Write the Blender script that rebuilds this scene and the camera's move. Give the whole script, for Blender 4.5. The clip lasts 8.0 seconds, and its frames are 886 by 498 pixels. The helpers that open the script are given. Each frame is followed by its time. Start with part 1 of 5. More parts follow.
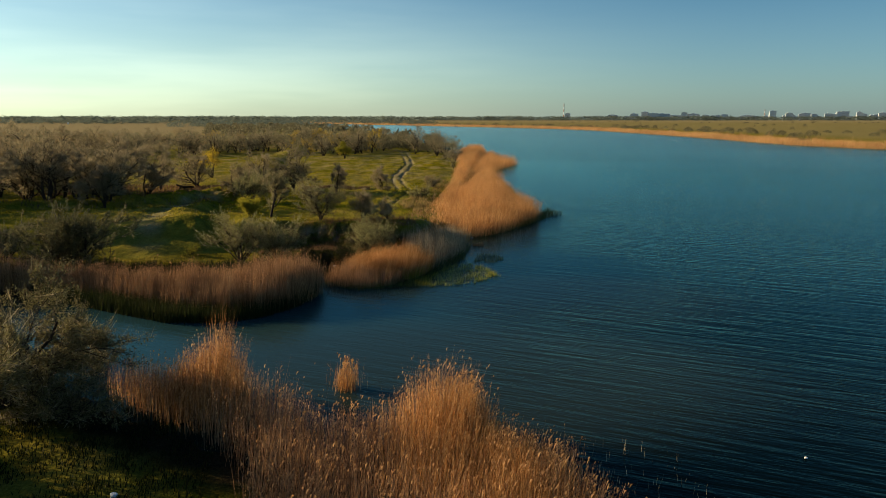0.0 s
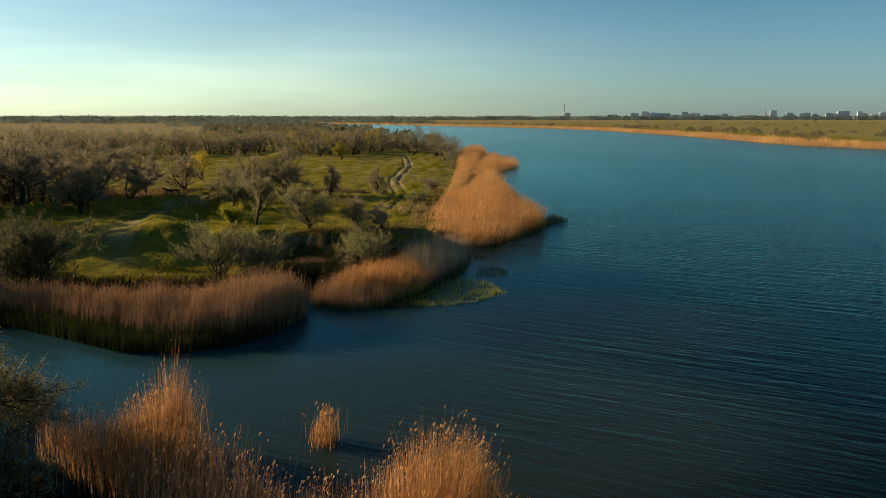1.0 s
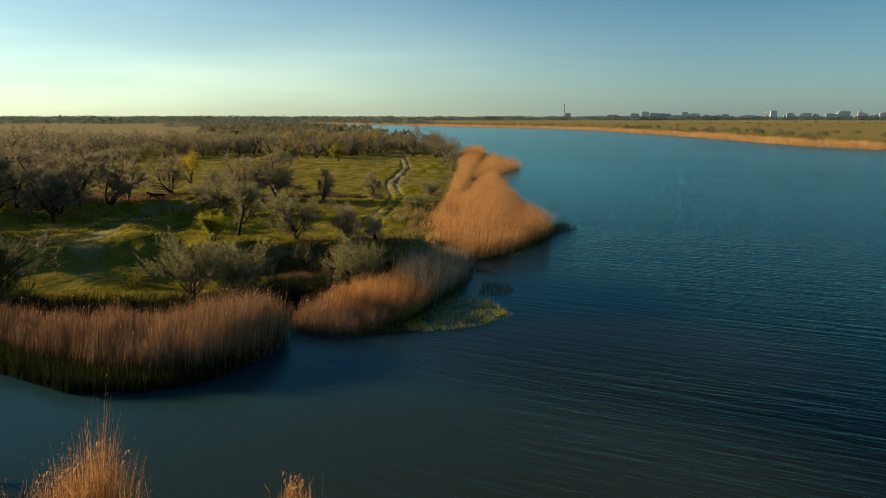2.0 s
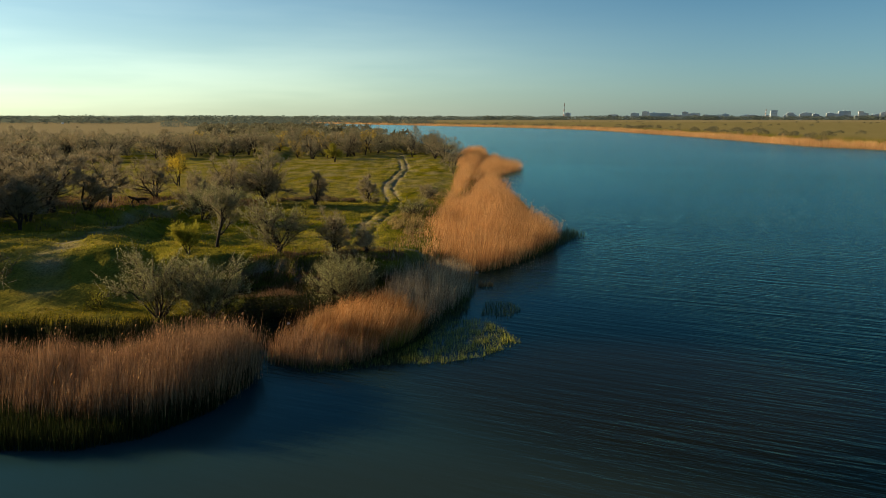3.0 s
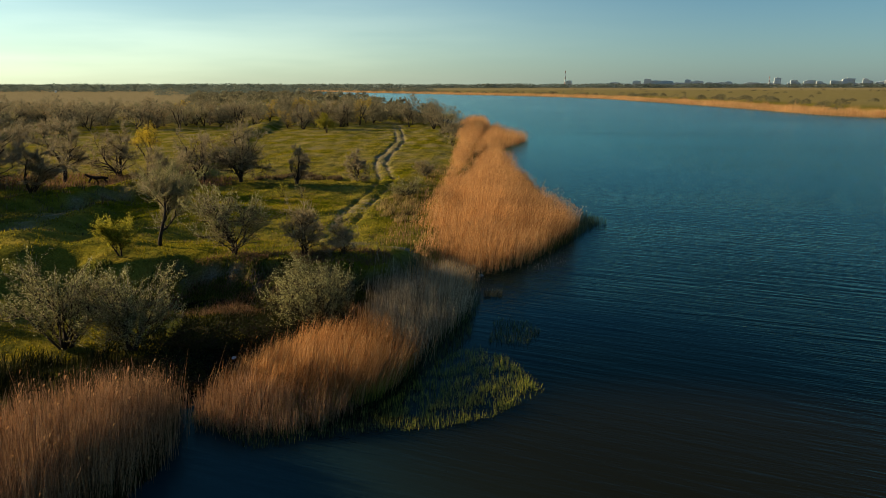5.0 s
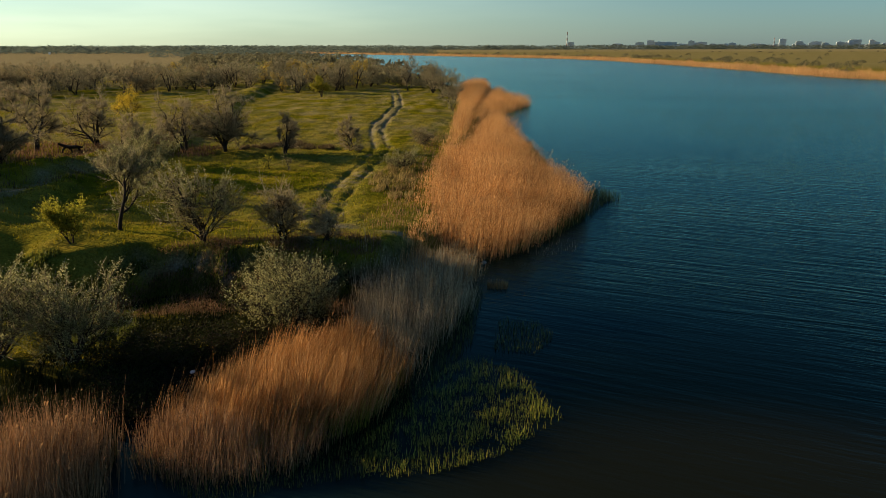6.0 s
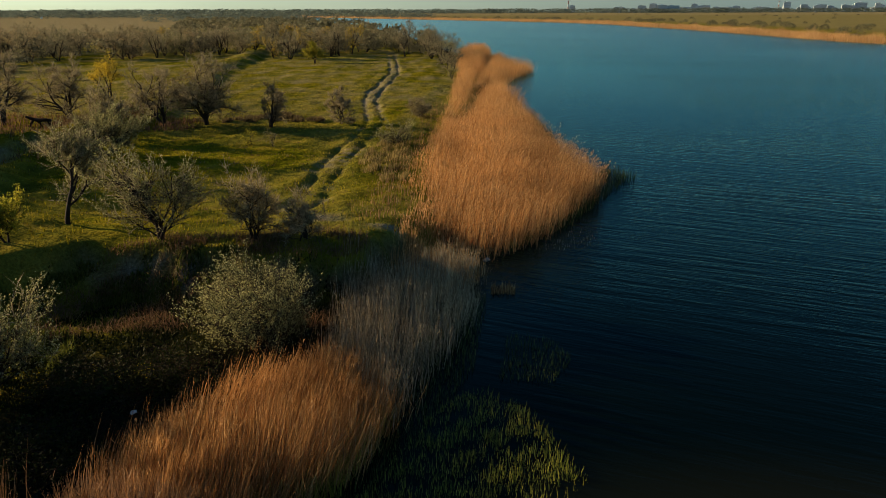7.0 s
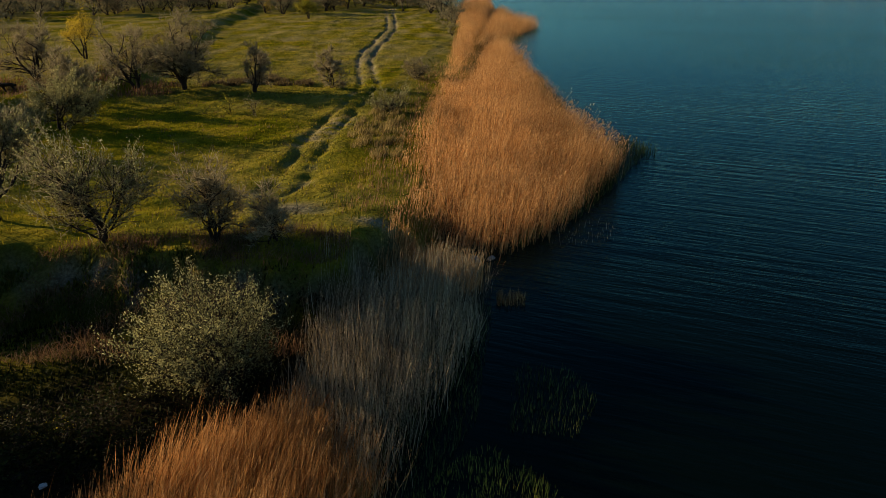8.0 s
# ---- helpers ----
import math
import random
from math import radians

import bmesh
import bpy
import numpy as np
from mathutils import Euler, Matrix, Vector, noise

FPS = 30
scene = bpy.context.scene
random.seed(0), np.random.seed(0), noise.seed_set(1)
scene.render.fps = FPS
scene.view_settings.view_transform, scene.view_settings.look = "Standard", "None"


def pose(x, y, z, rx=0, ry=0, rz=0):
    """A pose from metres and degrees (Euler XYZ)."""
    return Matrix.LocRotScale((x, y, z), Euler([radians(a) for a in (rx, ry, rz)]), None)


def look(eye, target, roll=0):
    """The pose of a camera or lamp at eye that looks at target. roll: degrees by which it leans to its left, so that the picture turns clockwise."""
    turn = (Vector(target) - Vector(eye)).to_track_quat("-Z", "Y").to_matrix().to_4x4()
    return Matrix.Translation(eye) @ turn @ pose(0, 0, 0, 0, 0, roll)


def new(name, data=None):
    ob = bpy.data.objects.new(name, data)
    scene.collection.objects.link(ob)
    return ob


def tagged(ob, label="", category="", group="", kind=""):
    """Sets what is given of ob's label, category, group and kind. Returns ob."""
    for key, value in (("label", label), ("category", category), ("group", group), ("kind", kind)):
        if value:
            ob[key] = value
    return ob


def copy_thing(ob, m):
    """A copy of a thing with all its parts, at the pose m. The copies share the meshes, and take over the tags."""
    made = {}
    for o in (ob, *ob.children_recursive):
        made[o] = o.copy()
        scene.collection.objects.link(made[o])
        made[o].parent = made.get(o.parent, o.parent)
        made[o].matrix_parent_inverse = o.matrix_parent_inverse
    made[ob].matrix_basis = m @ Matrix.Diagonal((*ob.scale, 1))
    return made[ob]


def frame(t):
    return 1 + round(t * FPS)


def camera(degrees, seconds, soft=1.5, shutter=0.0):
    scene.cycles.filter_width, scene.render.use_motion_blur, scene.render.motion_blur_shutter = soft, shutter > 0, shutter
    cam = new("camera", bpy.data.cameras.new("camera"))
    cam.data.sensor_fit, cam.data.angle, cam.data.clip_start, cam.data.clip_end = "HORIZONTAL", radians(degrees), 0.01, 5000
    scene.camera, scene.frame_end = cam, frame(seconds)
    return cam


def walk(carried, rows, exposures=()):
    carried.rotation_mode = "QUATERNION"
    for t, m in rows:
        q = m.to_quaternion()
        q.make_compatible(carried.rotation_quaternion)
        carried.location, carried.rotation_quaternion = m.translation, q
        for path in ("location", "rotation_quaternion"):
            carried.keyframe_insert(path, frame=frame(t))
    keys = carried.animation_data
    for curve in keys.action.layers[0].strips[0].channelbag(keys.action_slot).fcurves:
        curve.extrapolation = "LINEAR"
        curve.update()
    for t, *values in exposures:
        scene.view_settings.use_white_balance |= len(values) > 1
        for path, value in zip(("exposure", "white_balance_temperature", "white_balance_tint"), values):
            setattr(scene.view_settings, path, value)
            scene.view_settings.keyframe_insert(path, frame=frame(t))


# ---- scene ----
cam = camera(63.0, 8.0, soft=0.65)
PATH = [
    (0, (0.824, 0.795, 11.57), (0.753, 2.762, 11.213), 0.0),
    (0.5, (0.772, 3.467, 11.59), (0.700, 5.433, 11.232), 0.0),
    (1, (0.715, 6.1, 11.61), (0.644, 8.067, 11.252), 0.0),
    (1.5, (0.655, 8.70, 11.625), (0.584, 10.667, 11.268), 0.0),
    (3, (0.473, 16.765, 11.655), (0.403, 18.731, 11.297), 0.0),
    (3.5, (0.42, 19.40, 11.655), (0.35, 21.366, 11.297), 0.0),
    (4, (0.375, 22.07, 11.63), (0.305, 24.037, 11.272), 0.0),
    (4.5, (0.325, 24.63, 11.56), (0.256, 26.59, 11.169), -0.03),
    (4.7, (0.308, 25.64, 11.54), (0.239, 27.596, 11.129), -0.05),
    (6, (0.234, 32.312, 11.469), (0.165, 34.237, 10.931), -0.1),
    (6.5, (0.2, 34.85, 11.447), (0.132, 36.762, 10.865), -0.13),
    (7, (0.165, 37.48, 11.44), (0.098, 39.378, 10.814), -0.17),
    (7.5, (0.145, 40.11, 11.437), (0.077, 41.992, 10.764), -0.22),
    (8, (0.139, 42.754, 11.435), (0.07, 44.611, 10.697), -0.3),
]
EXPOSURES = [(0.0, 1.1), (4.5, 1.08), (6.5, 0.95), (8.0, 0.83)]
walk(cam, [(t, look(eye, target, roll)) for t, eye, target, roll in PATH], EXPOSURES)

# ---- light: low evening sun from the west ----
SUN_AZ, SUN_EL = -72.0, 15.5          # degrees from +y, negative towards -x
world = bpy.data.worlds.new("sky")
scene.world = world
world.use_nodes = True
wn, wl = world.node_tree.nodes, world.node_tree.links
wn.clear()
w_sky = wn.new("ShaderNodeTexSky")
w_sky.sky_type = 'NISHITA'
w_sky.sun_disc = False
w_sky.sun_elevation = radians(SUN_EL)
w_sky.sun_rotation = radians(SUN_AZ)
w_sky.air_density, w_sky.dust_density, w_sky.ozone_density = 1.0, 0.7, 2.2
w_bg, w_out = wn.new("ShaderNodeBackground"), wn.new("ShaderNodeOutputWorld")
w_bg.inputs["Strength"].default_value = 0.0405
# a bright veil of thin high cloud towards the sun, a cool clear evening tone over all
w_tc, w_map, w_noise = wn.new("ShaderNodeTexCoord"), wn.new("ShaderNodeMapping"), wn.new("ShaderNodeTexNoise")
w_map.inputs["Scale"].default_value = (1.3, 1.3, 11.0)
w_noise.inputs["Scale"].default_value, w_noise.inputs["Detail"].default_value = 1.6, 4.0
w_dot, w_veil, w_streak, w_mul = wn.new("ShaderNodeVectorMath"), wn.new("ShaderNodeMapRange"), wn.new("ShaderNodeMapRange"), wn.new("ShaderNodeMath")
w_cloud, w_tone, w_haze = wn.new("ShaderNodeMix"), wn.new("ShaderNodeMix"), wn.new("ShaderNodeMix")
w_sep, w_low, w_band, w_mul2 = wn.new("ShaderNodeSeparateXYZ"), wn.new("ShaderNodeMapRange"), wn.new("ShaderNodeMapRange"), wn.new("ShaderNodeMath")
w_mul2.operation = 'MULTIPLY'
w_dot.operation, w_mul.operation = 'DOT_PRODUCT', 'MULTIPLY'
w_dot.inputs[1].default_value = (math.sin(radians(SUN_AZ)), math.cos(radians(SUN_AZ)), 0.0)
w_veil.interpolation_type = w_streak.interpolation_type = 'SMOOTHSTEP'
for node, lo, hi, a, b in ((w_veil, -0.05, 0.92, 0.0, 1.0), (w_streak, 0.34, 0.70, 0.58, 1.06), (w_low, 0.06, 0.19, 1.0, 0.22), (w_band, 0.0, 0.15, 1.0, 0.0)):
    for sock, v in zip(("From Min", "From Max", "To Min", "To Max"), (lo, hi, a, b)):
        node.inputs[sock].default_value = v
w_cloud.data_type = w_tone.data_type = w_haze.data_type = 'RGBA'
w_haze.blend_type = 'ADD'
w_hue = wn.new("ShaderNodeMix")
w_hue.data_type = 'RGBA'
w_hue.inputs[6].default_value, w_hue.inputs[7].default_value = (2.0, 1.4, 1.6, 1), (2.6, 1.55, 0.95, 1)
w_hue.inputs["Factor"].default_value = 0.5
w_cloud.blend_type, w_tone.blend_type = 'ADD', 'MULTIPLY'
w_cloud.inputs[7].default_value = (8.0, 5.0, 2.8, 1)
w_tone.inputs["Factor"].default_value = 1.0
w_tone.inputs[7].default_value = (0.64, 1.02, 1.215, 1)
wl.new(w_tc.outputs["Generated"], w_map.inputs["Vector"])
wl.new(w_tc.outputs["Generated"], w_dot.inputs[0])
wl.new(w_map.outputs[0], w_noise.inputs["Vector"])
wl.new(w_noise.outputs[0], w_streak.inputs["Value"])
wl.new(w_dot.outputs["Value"], w_veil.inputs["Value"])
wl.new(w_veil.outputs[0], w_mul.inputs[0])
wl.new(w_streak.outputs[0], w_mul.inputs[1])
wl.new(w_tc.outputs["Generated"], w_sep.inputs[0])
wl.new(w_sep.outputs["Z"], w_low.inputs["Value"])
wl.new(w_sep.outputs["Z"], w_band.inputs["Value"])
wl.new(w_mul.outputs[0], w_mul2.inputs[0])
wl.new(w_low.outputs[0], w_mul2.inputs[1])
wl.new(w_mul2.outputs[0], w_cloud.inputs["Factor"])
w_side, w_mul3 = wn.new("ShaderNodeMapRange"), wn.new("ShaderNodeMath")
w_mul3.operation = 'MULTIPLY'
for sock, v in zip(("From Min", "From Max", "To Min", "To Max"), (-0.7, 0.7, 0.45, 1.15)):
    w_side.inputs[sock].default_value = v
wl.new(w_dot.outputs["Value"], w_side.inputs["Value"])
wl.new(w_band.outputs[0], w_mul3.inputs[0])
wl.new(w_side.outputs[0], w_mul3.inputs[1])
wl.new(w_mul3.outputs[0], w_haze.inputs["Factor"])
w_turn = wn.new("ShaderNodeMapRange")
for sock, v in zip(("From Min", "From Max", "To Min", "To Max"), (-0.3, 0.55, 0.0, 1.0)):
    w_turn.inputs[sock].default_value = v
wl.new(w_dot.outputs["Value"], w_turn.inputs["Value"])
wl.new(w_turn.outputs[0], w_hue.inputs["Factor"])
wl.new(w_hue.outputs[2], w_haze.inputs[7])
wl.new(w_sky.outputs[0], w_haze.inputs[6])
wl.new(w_haze.outputs[2], w_cloud.inputs[6])
wl.new(w_cloud.outputs[2], w_tone.inputs[6])
wl.new(w_tone.outputs[2], w_bg.inputs[0])
wl.new(w_bg.outputs[0], w_out.inputs[0])

sun_data = bpy.data.lights.new("sun", 'SUN')
sun_data.energy, sun_data.angle, sun_data.color = 5.0, radians(0.6), (1.0, 0.74, 0.43)
sun = new("sun", sun_data)
az, el = radians(SUN_AZ), radians(SUN_EL)
sun_dir = Vector((math.sin(az) * math.cos(el), math.cos(az) * math.cos(el), math.sin(el)))
sun.matrix_world = look(sun_dir * 400, (0, 0, 0))


# ---- materials ----
def material(name):
    m = bpy.data.materials.new(name)
    m.use_nodes = True
    n, l = m.node_tree.nodes, m.node_tree.links
    n.clear()
    return m, n, l, n.new("ShaderNodeOutputMaterial")


def ramp(n, l, source, stops):
    r = n.new("ShaderNodeValToRGB")
    e = r.color_ramp.elements
    while len(e) < len(stops):
        e.new(0.5)
    for k, (p, c) in zip(e, stops):
        k.position, k.color = p, (*c, 1)
    l.new(source, r.inputs[0])
    return r.outputs[0]


def noise_node(n, l, scale, detail=4.0, rough=0.55, vec=None):
    t = n.new("ShaderNodeTexNoise")
    t.inputs["Scale"].default_value, t.inputs["Detail"].default_value = scale, detail
    t.inputs["Roughness"].default_value = rough
    if vec is not None:
        l.new(vec, t.inputs["Vector"])
    return t.outputs[0]


def mix_rgb(n, l, fac, a, b, mode='MIX'):
    x = n.new("ShaderNodeMix")
    x.data_type, x.blend_type = 'RGBA', mode
    for sock, v in ((x.inputs["Factor"], fac), (x.inputs[6], a), (x.inputs[7], b)):
        if isinstance(v, (int, float)):
            sock.default_value = v
        elif isinstance(v, tuple):
            sock.default_value = (*v, 1)
        else:
            l.new(v, sock)
    return x.outputs[2]


def leafy(name, stops, through_light=0.4, rough=0.7, patch=0.25, sheen=0.06):
    """Thin plant matter: every piece its own shade, broad patches over the stand, light passing through."""
    m, n, l, out = material(name)
    geo = n.new("ShaderNodeNewGeometry")
    col = ramp(n, l, geo.outputs["Random Per Island"], stops)
    broad = ramp(n, l, noise_node(n, l, patch, 3, vec=geo.outputs["Position"]), [(0.3, (0.72, 0.70, 0.68)), (0.7, (1.15, 1.12, 1.05))])
    col = mix_rgb(n, l, 1.0, col, broad, 'MULTIPLY')
    p, tr, mx = n.new("ShaderNodeBsdfPrincipled"), n.new("ShaderNodeBsdfTranslucent"), n.new("ShaderNodeMixShader")
    p.inputs["Roughness"].default_value = rough
    p.inputs["Specular IOR Level"].default_value = sheen
    mx.inputs[0].default_value = through_light
    l.new(col, p.inputs["Base Color"])
    l.new(col, tr.inputs[0])
    l.new(p.outputs[0], mx.inputs[1])
    l.new(tr.outputs[0], mx.inputs[2])
    l.new(mx.outputs[0], out.inputs[0])
    return m


def rough_mat(name, stops, scale, fine, bump=0.3, rough=0.9, per_object=0.0):
    """Solid matter with broad and fine variation and a little relief."""
    m, n, l, out = material(name)
    tc = n.new("ShaderNodeTexCoord")
    a = noise_node(n, l, scale, 4, vec=tc.outputs["Object"])
    b = noise_node(n, l, fine, 5, 0.65, vec=tc.outputs["Object"])
    col = ramp(n, l, a, stops)
    col = mix_rgb(n, l, 1.0, col, ramp(n, l, b, [(0.3, (0.75, 0.75, 0.75)), (0.7, (1.2, 1.2, 1.2))]), 'MULTIPLY')
    if per_object:
        oi = n.new("ShaderNodeObjectInfo")
        tint = ramp(n, l, oi.outputs["Random"], [(0.0, (1 - per_object,) * 3), (1.0, (1 + per_object,) * 3)])
        col = mix_rgb(n, l, 1.0, col, tint, 'MULTIPLY')
    p, bp = n.new("ShaderNodeBsdfPrincipled"), n.new("ShaderNodeBump")
    p.inputs["Roughness"].default_value = rough
    p.inputs["Specular IOR Level"].default_value = 0.12 if rough > 0.6 else 0.5
    bp.inputs["Strength"].default_value = bump
    bp.inputs["Distance"].default_value = 0.02
    l.new(b, bp.inputs["Height"])
    l.new(bp.outputs[0], p.inputs["Normal"])
    l.new(col, p.inputs["Base Color"])
    l.new(p.outputs[0], out.inputs[0])
    return m


def ground_material():
    m, n, l, out = material("meadow_ground")
    geo = n.new("ShaderNodeNewGeometry")
    pos = geo.outputs["Position"]
    big = noise_node(n, l, 0.05, 4, vec=pos)
    mid = noise_node(n, l, 0.45, 5, 0.6, vec=pos)
    fine = noise_node(n, l, 9.0, 5, 0.7, vec=pos)
    green = ramp(n, l, mid, [(0.24, (0.042, 0.047, 0.003)), (0.42, (0.100, 0.103, 0.006)), (0.58, (0.182, 0.152, 0.011)), (0.8, (0.265, 0.195, 0.030))])
    dry = ramp(n, l, mid, [(0.3, (0.215, 0.178, 0.092)), (0.7, (0.30, 0.25, 0.145))])
    field = n.new("ShaderNodeVertexColor")
    field.layer_name = "cover"
    sep = n.new("ShaderNodeSeparateColor")
    l.new(field.outputs[0], sep.inputs[0])
    soil = ramp(n, l, fine, [(0.3, (0.15, 0.13, 0.108)), (0.7, (0.30, 0.265, 0.23))])
    # wet mud, taken near black so that it also serves as painted shade
    mud_shade = ramp(n, l, fine, [(0.3, (0.010, 0.009, 0.006)), (0.7, (0.026, 0.021, 0.013))])
    col = mix_rgb(n, l, ramp(n, l, big, [(0.42, (0, 0, 0)), (0.62, (0.2, 0.2, 0.2))]), green, dry)
    col = mix_rgb(n, l, sep.outputs[1], col, dry)
    col = mix_rgb(n, l, sep.outputs[0], col, soil)
    col = mix_rgb(n, l, sep.outputs[2], col, mud_shade)
    col = mix_rgb(n, l, 1.0, col, ramp(n, l, fine, [(0.3, (0.55, 0.57, 0.55)), (0.72, (1.38, 1.36, 1.3))]), 'MULTIPLY')
    p, bp = n.new("ShaderNodeBsdfPrincipled"), n.new("ShaderNodeBump")
    p.inputs["Roughness"].default_value = 0.95
    p.inputs["Specular IOR Level"].default_value = 0.0
    bp.inputs["Strength"].default_value, bp.inputs["Distance"].default_value = 0.7, 0.12
    tussock, bp0 = noise_node(n, l, 1.3, 3, 0.6, vec=pos), n.new("ShaderNodeBump")
    bp0.inputs["Strength"].default_value, bp0.inputs["Distance"].default_value = 0.8, 0.45
    l.new(tussock, bp0.inputs["Height"])
    l.new(bp0.outputs[0], bp.inputs["Normal"])
    l.new(fine, bp.inputs["Height"])
    l.new(bp.outputs[0], p.inputs["Normal"])
    l.new(col, p.inputs["Base Color"])
    l.new(p.outputs[0], out.inputs[0])
    return m


def water_material():
    m, n, l, out = material("lake_water")
    geo = n.new("ShaderNodeNewGeometry")

    def stretched(sx, sy, turn):
        mp = n.new("ShaderNodeMapping")
        mp.vector_type = 'TEXTURE'
        mp.inputs["Scale"].default_value = (1 / sx, 1 / sy, 1)
        mp.inputs["Rotation"].default_value = (0, 0, radians(-turn))
        l.new(geo.outputs["Position"], mp.inputs["Vector"])
        return mp.outputs[0]

    swell = noise_node(n, l, 1.0, 2, 0.5, stretched(0.16, 1.8, 24))
    ripple = noise_node(n, l, 1.0, 3, 0.6, stretched(0.6, 4.8, 18))
    calm = noise_node(n, l, 1.0, 3, 0.5, stretched(0.012, 0.045, 12))
    chop = noise_node(n, l, 1.0, 3, 0.6, stretched(1.9, 2.6, 35))
    add, add2 = n.new("ShaderNodeMath"), n.new("ShaderNodeMath")
    add.operation = add2.operation = 'MULTIPLY_ADD'
    l.new(chop, add2.inputs[0])
    add2.inputs[1].default_value = 0.30
    l.new(ripple, add.inputs[0])
    add.inputs[1].default_value = 0.45
    l.new(swell, add.inputs[2])
    def patch(cx, cy, rx, ry, strength):
        """A soft-edged area of the lake, 1 in its middle and 0 outside."""
        sub, div, ln, mr = n.new("ShaderNodeVectorMath"), n.new("ShaderNodeVectorMath"), n.new("ShaderNodeVectorMath"), n.new("ShaderNodeMapRange")
        sub.operation, div.operation, ln.operation = 'SUBTRACT', 'DIVIDE', 'LENGTH'
        sub.inputs[1].default_value, div.inputs[1].default_value = (cx, cy, 0), (rx, ry, 1)
        mr.interpolation_type = 'SMOOTHSTEP'
        for sock, v in zip(("From Min", "From Max", "To Min", "To Max"), (0.45, 1.0, strength, 0.0)):
            mr.inputs[sock].default_value = v
        l.new(geo.outputs["Position"], sub.inputs[0])
        l.new(sub.outputs[0], div.inputs[0])
        l.new(div.outputs[0], ln.inputs[0])
        l.new(ln.outputs["Value"], mr.inputs["Value"])
        return mr.outputs[0]

    cove, shoal = patch(-11, 40, 19, 13, 1.0), patch(8, 47, 14, 9, 0.75)
    shallow = patch(0, 33, 18, 11, 0.8)
    lee = patch(5, 55, 13, 14, 1.0)
    sheltered = patch(16, 150, 20, 62, 0.85)
    bp = n.new("ShaderNodeBump")
    bp.inputs["Distance"].default_value = 0.10
    wind = ramp(n, l, calm, [(0.35, (0.55, 0.55, 0.55)), (0.65, (1, 1, 1))])
    wind = mix_rgb(n, l, sheltered, wind, (0.3, 0.3, 0.3))
    l.new(mix_rgb(n, l, lee, mix_rgb(n, l, cove, wind, (0.18, 0.18, 0.18)), (0.28, 0.28, 0.28)), bp.inputs["Strength"])
    l.new(add.outputs[0], add2.inputs[2])
    l.new(add2.outputs[0], bp.inputs["Height"])
    murk_sheen = ramp(n, l, calm, [(0.3, (0.0005, 0.0026, 0.0026)), (0.52, (0.0008, 0.0026, 0.0020)), (0.72, (0.0034, 0.0042, 0.0018))])
    # cove colour raised to teal in place of the sky mirrored there
    murk_sheen = mix_rgb(n, l, cove, murk_sheen, (0.012, 0.034, 0.040))
    murk_sheen = mix_rgb(n, l, shallow, murk_sheen, (0.016, 0.026, 0.024))
    murk_sheen = mix_rgb(n, l, shoal, murk_sheen, (0.0095, 0.0105, 0.0055))
    deep, gloss, fres, mx = n.new("ShaderNodeBsdfDiffuse"), n.new("ShaderNodeBsdfGlossy"), n.new("ShaderNodeFresnel"), n.new("ShaderNodeMixShader")
    l.new(murk_sheen, deep.inputs["Color"])
    flat = n.new("ShaderNodeLayerWeight")
    l.new(ramp(n, l, flat.outputs["Facing"], [(0.5, (0.26, 0.58, 0.63)), (0.74, (0.36, 0.80, 0.87)), (0.93, (0.44, 0.84, 0.90)), (1.0, (0.61, 0.80, 0.83))]), gloss.inputs["Color"])
    gloss.inputs["Roughness"].default_value = 0.15
    fres.inputs["IOR"].default_value = 1.163
    for node in (gloss, fres):
        l.new(bp.outputs[0], node.inputs["Normal"])
    l.new(fres.outputs[0], mx.inputs[0])
    l.new(deep.outputs[0], mx.inputs[1])
    l.new(gloss.outputs[0], mx.inputs[2])
    l.new(mx.outputs[0], out.inputs[0])
    return m


M_GROUND, M_WATER = ground_material(), water_material()
M_REED = leafy("dry_reed", [(0.0, (0.13, 0.062, 0.024)), (0.35, (0.46, 0.240, 0.092)), (0.7, (0.66, 0.370, 0.155)), (1.0, (0.82, 0.54, 0.26))], 0.48)
M_REED_FAR = leafy("sunlit_reed", [(0.0, (0.40, 0.235, 0.105)), (1.0, (0.66, 0.42, 0.20))], 0.48, patch=0.04)
M_REED_PALE = leafy("weathered_reed", [(0.0, (0.085, 0.075, 0.055)), (0.4, (0.30, 0.242, 0.16)), (1.0, (0.60, 0.50, 0.35))], 0.4)
# dimmer brown reed, part of its dullness being shade put into the colour
M_REED_SHADE_DULL = leafy("shade_dulled_reed", [(0.0, (0.075, 0.042, 0.024)), (0.4, (0.275, 0.157, 0.082)), (1.0, (0.53, 0.335, 0.19))], 0.2)
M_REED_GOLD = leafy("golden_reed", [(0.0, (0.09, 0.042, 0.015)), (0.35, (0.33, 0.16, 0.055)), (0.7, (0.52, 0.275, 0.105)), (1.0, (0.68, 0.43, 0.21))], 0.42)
M_PLUME = leafy("reed_plume", [(0.0, (0.34, 0.20, 0.09)), (1.0, (0.68, 0.43, 0.21))], 0.5)
M_SHOOT = leafy("green_reed_shoots", [(0.0, (0.065, 0.10, 0.02)), (0.6, (0.24, 0.26, 0.042)), (1.0, (0.52, 0.47, 0.085))], 0.5)
M_SHOOT_DARK = leafy("dark_green_shoots", [(0.0, (0.025, 0.040, 0.012)), (0.7, (0.080, 0.105, 0.032)), (1.0, (0.22, 0.24, 0.075))], 0.4)
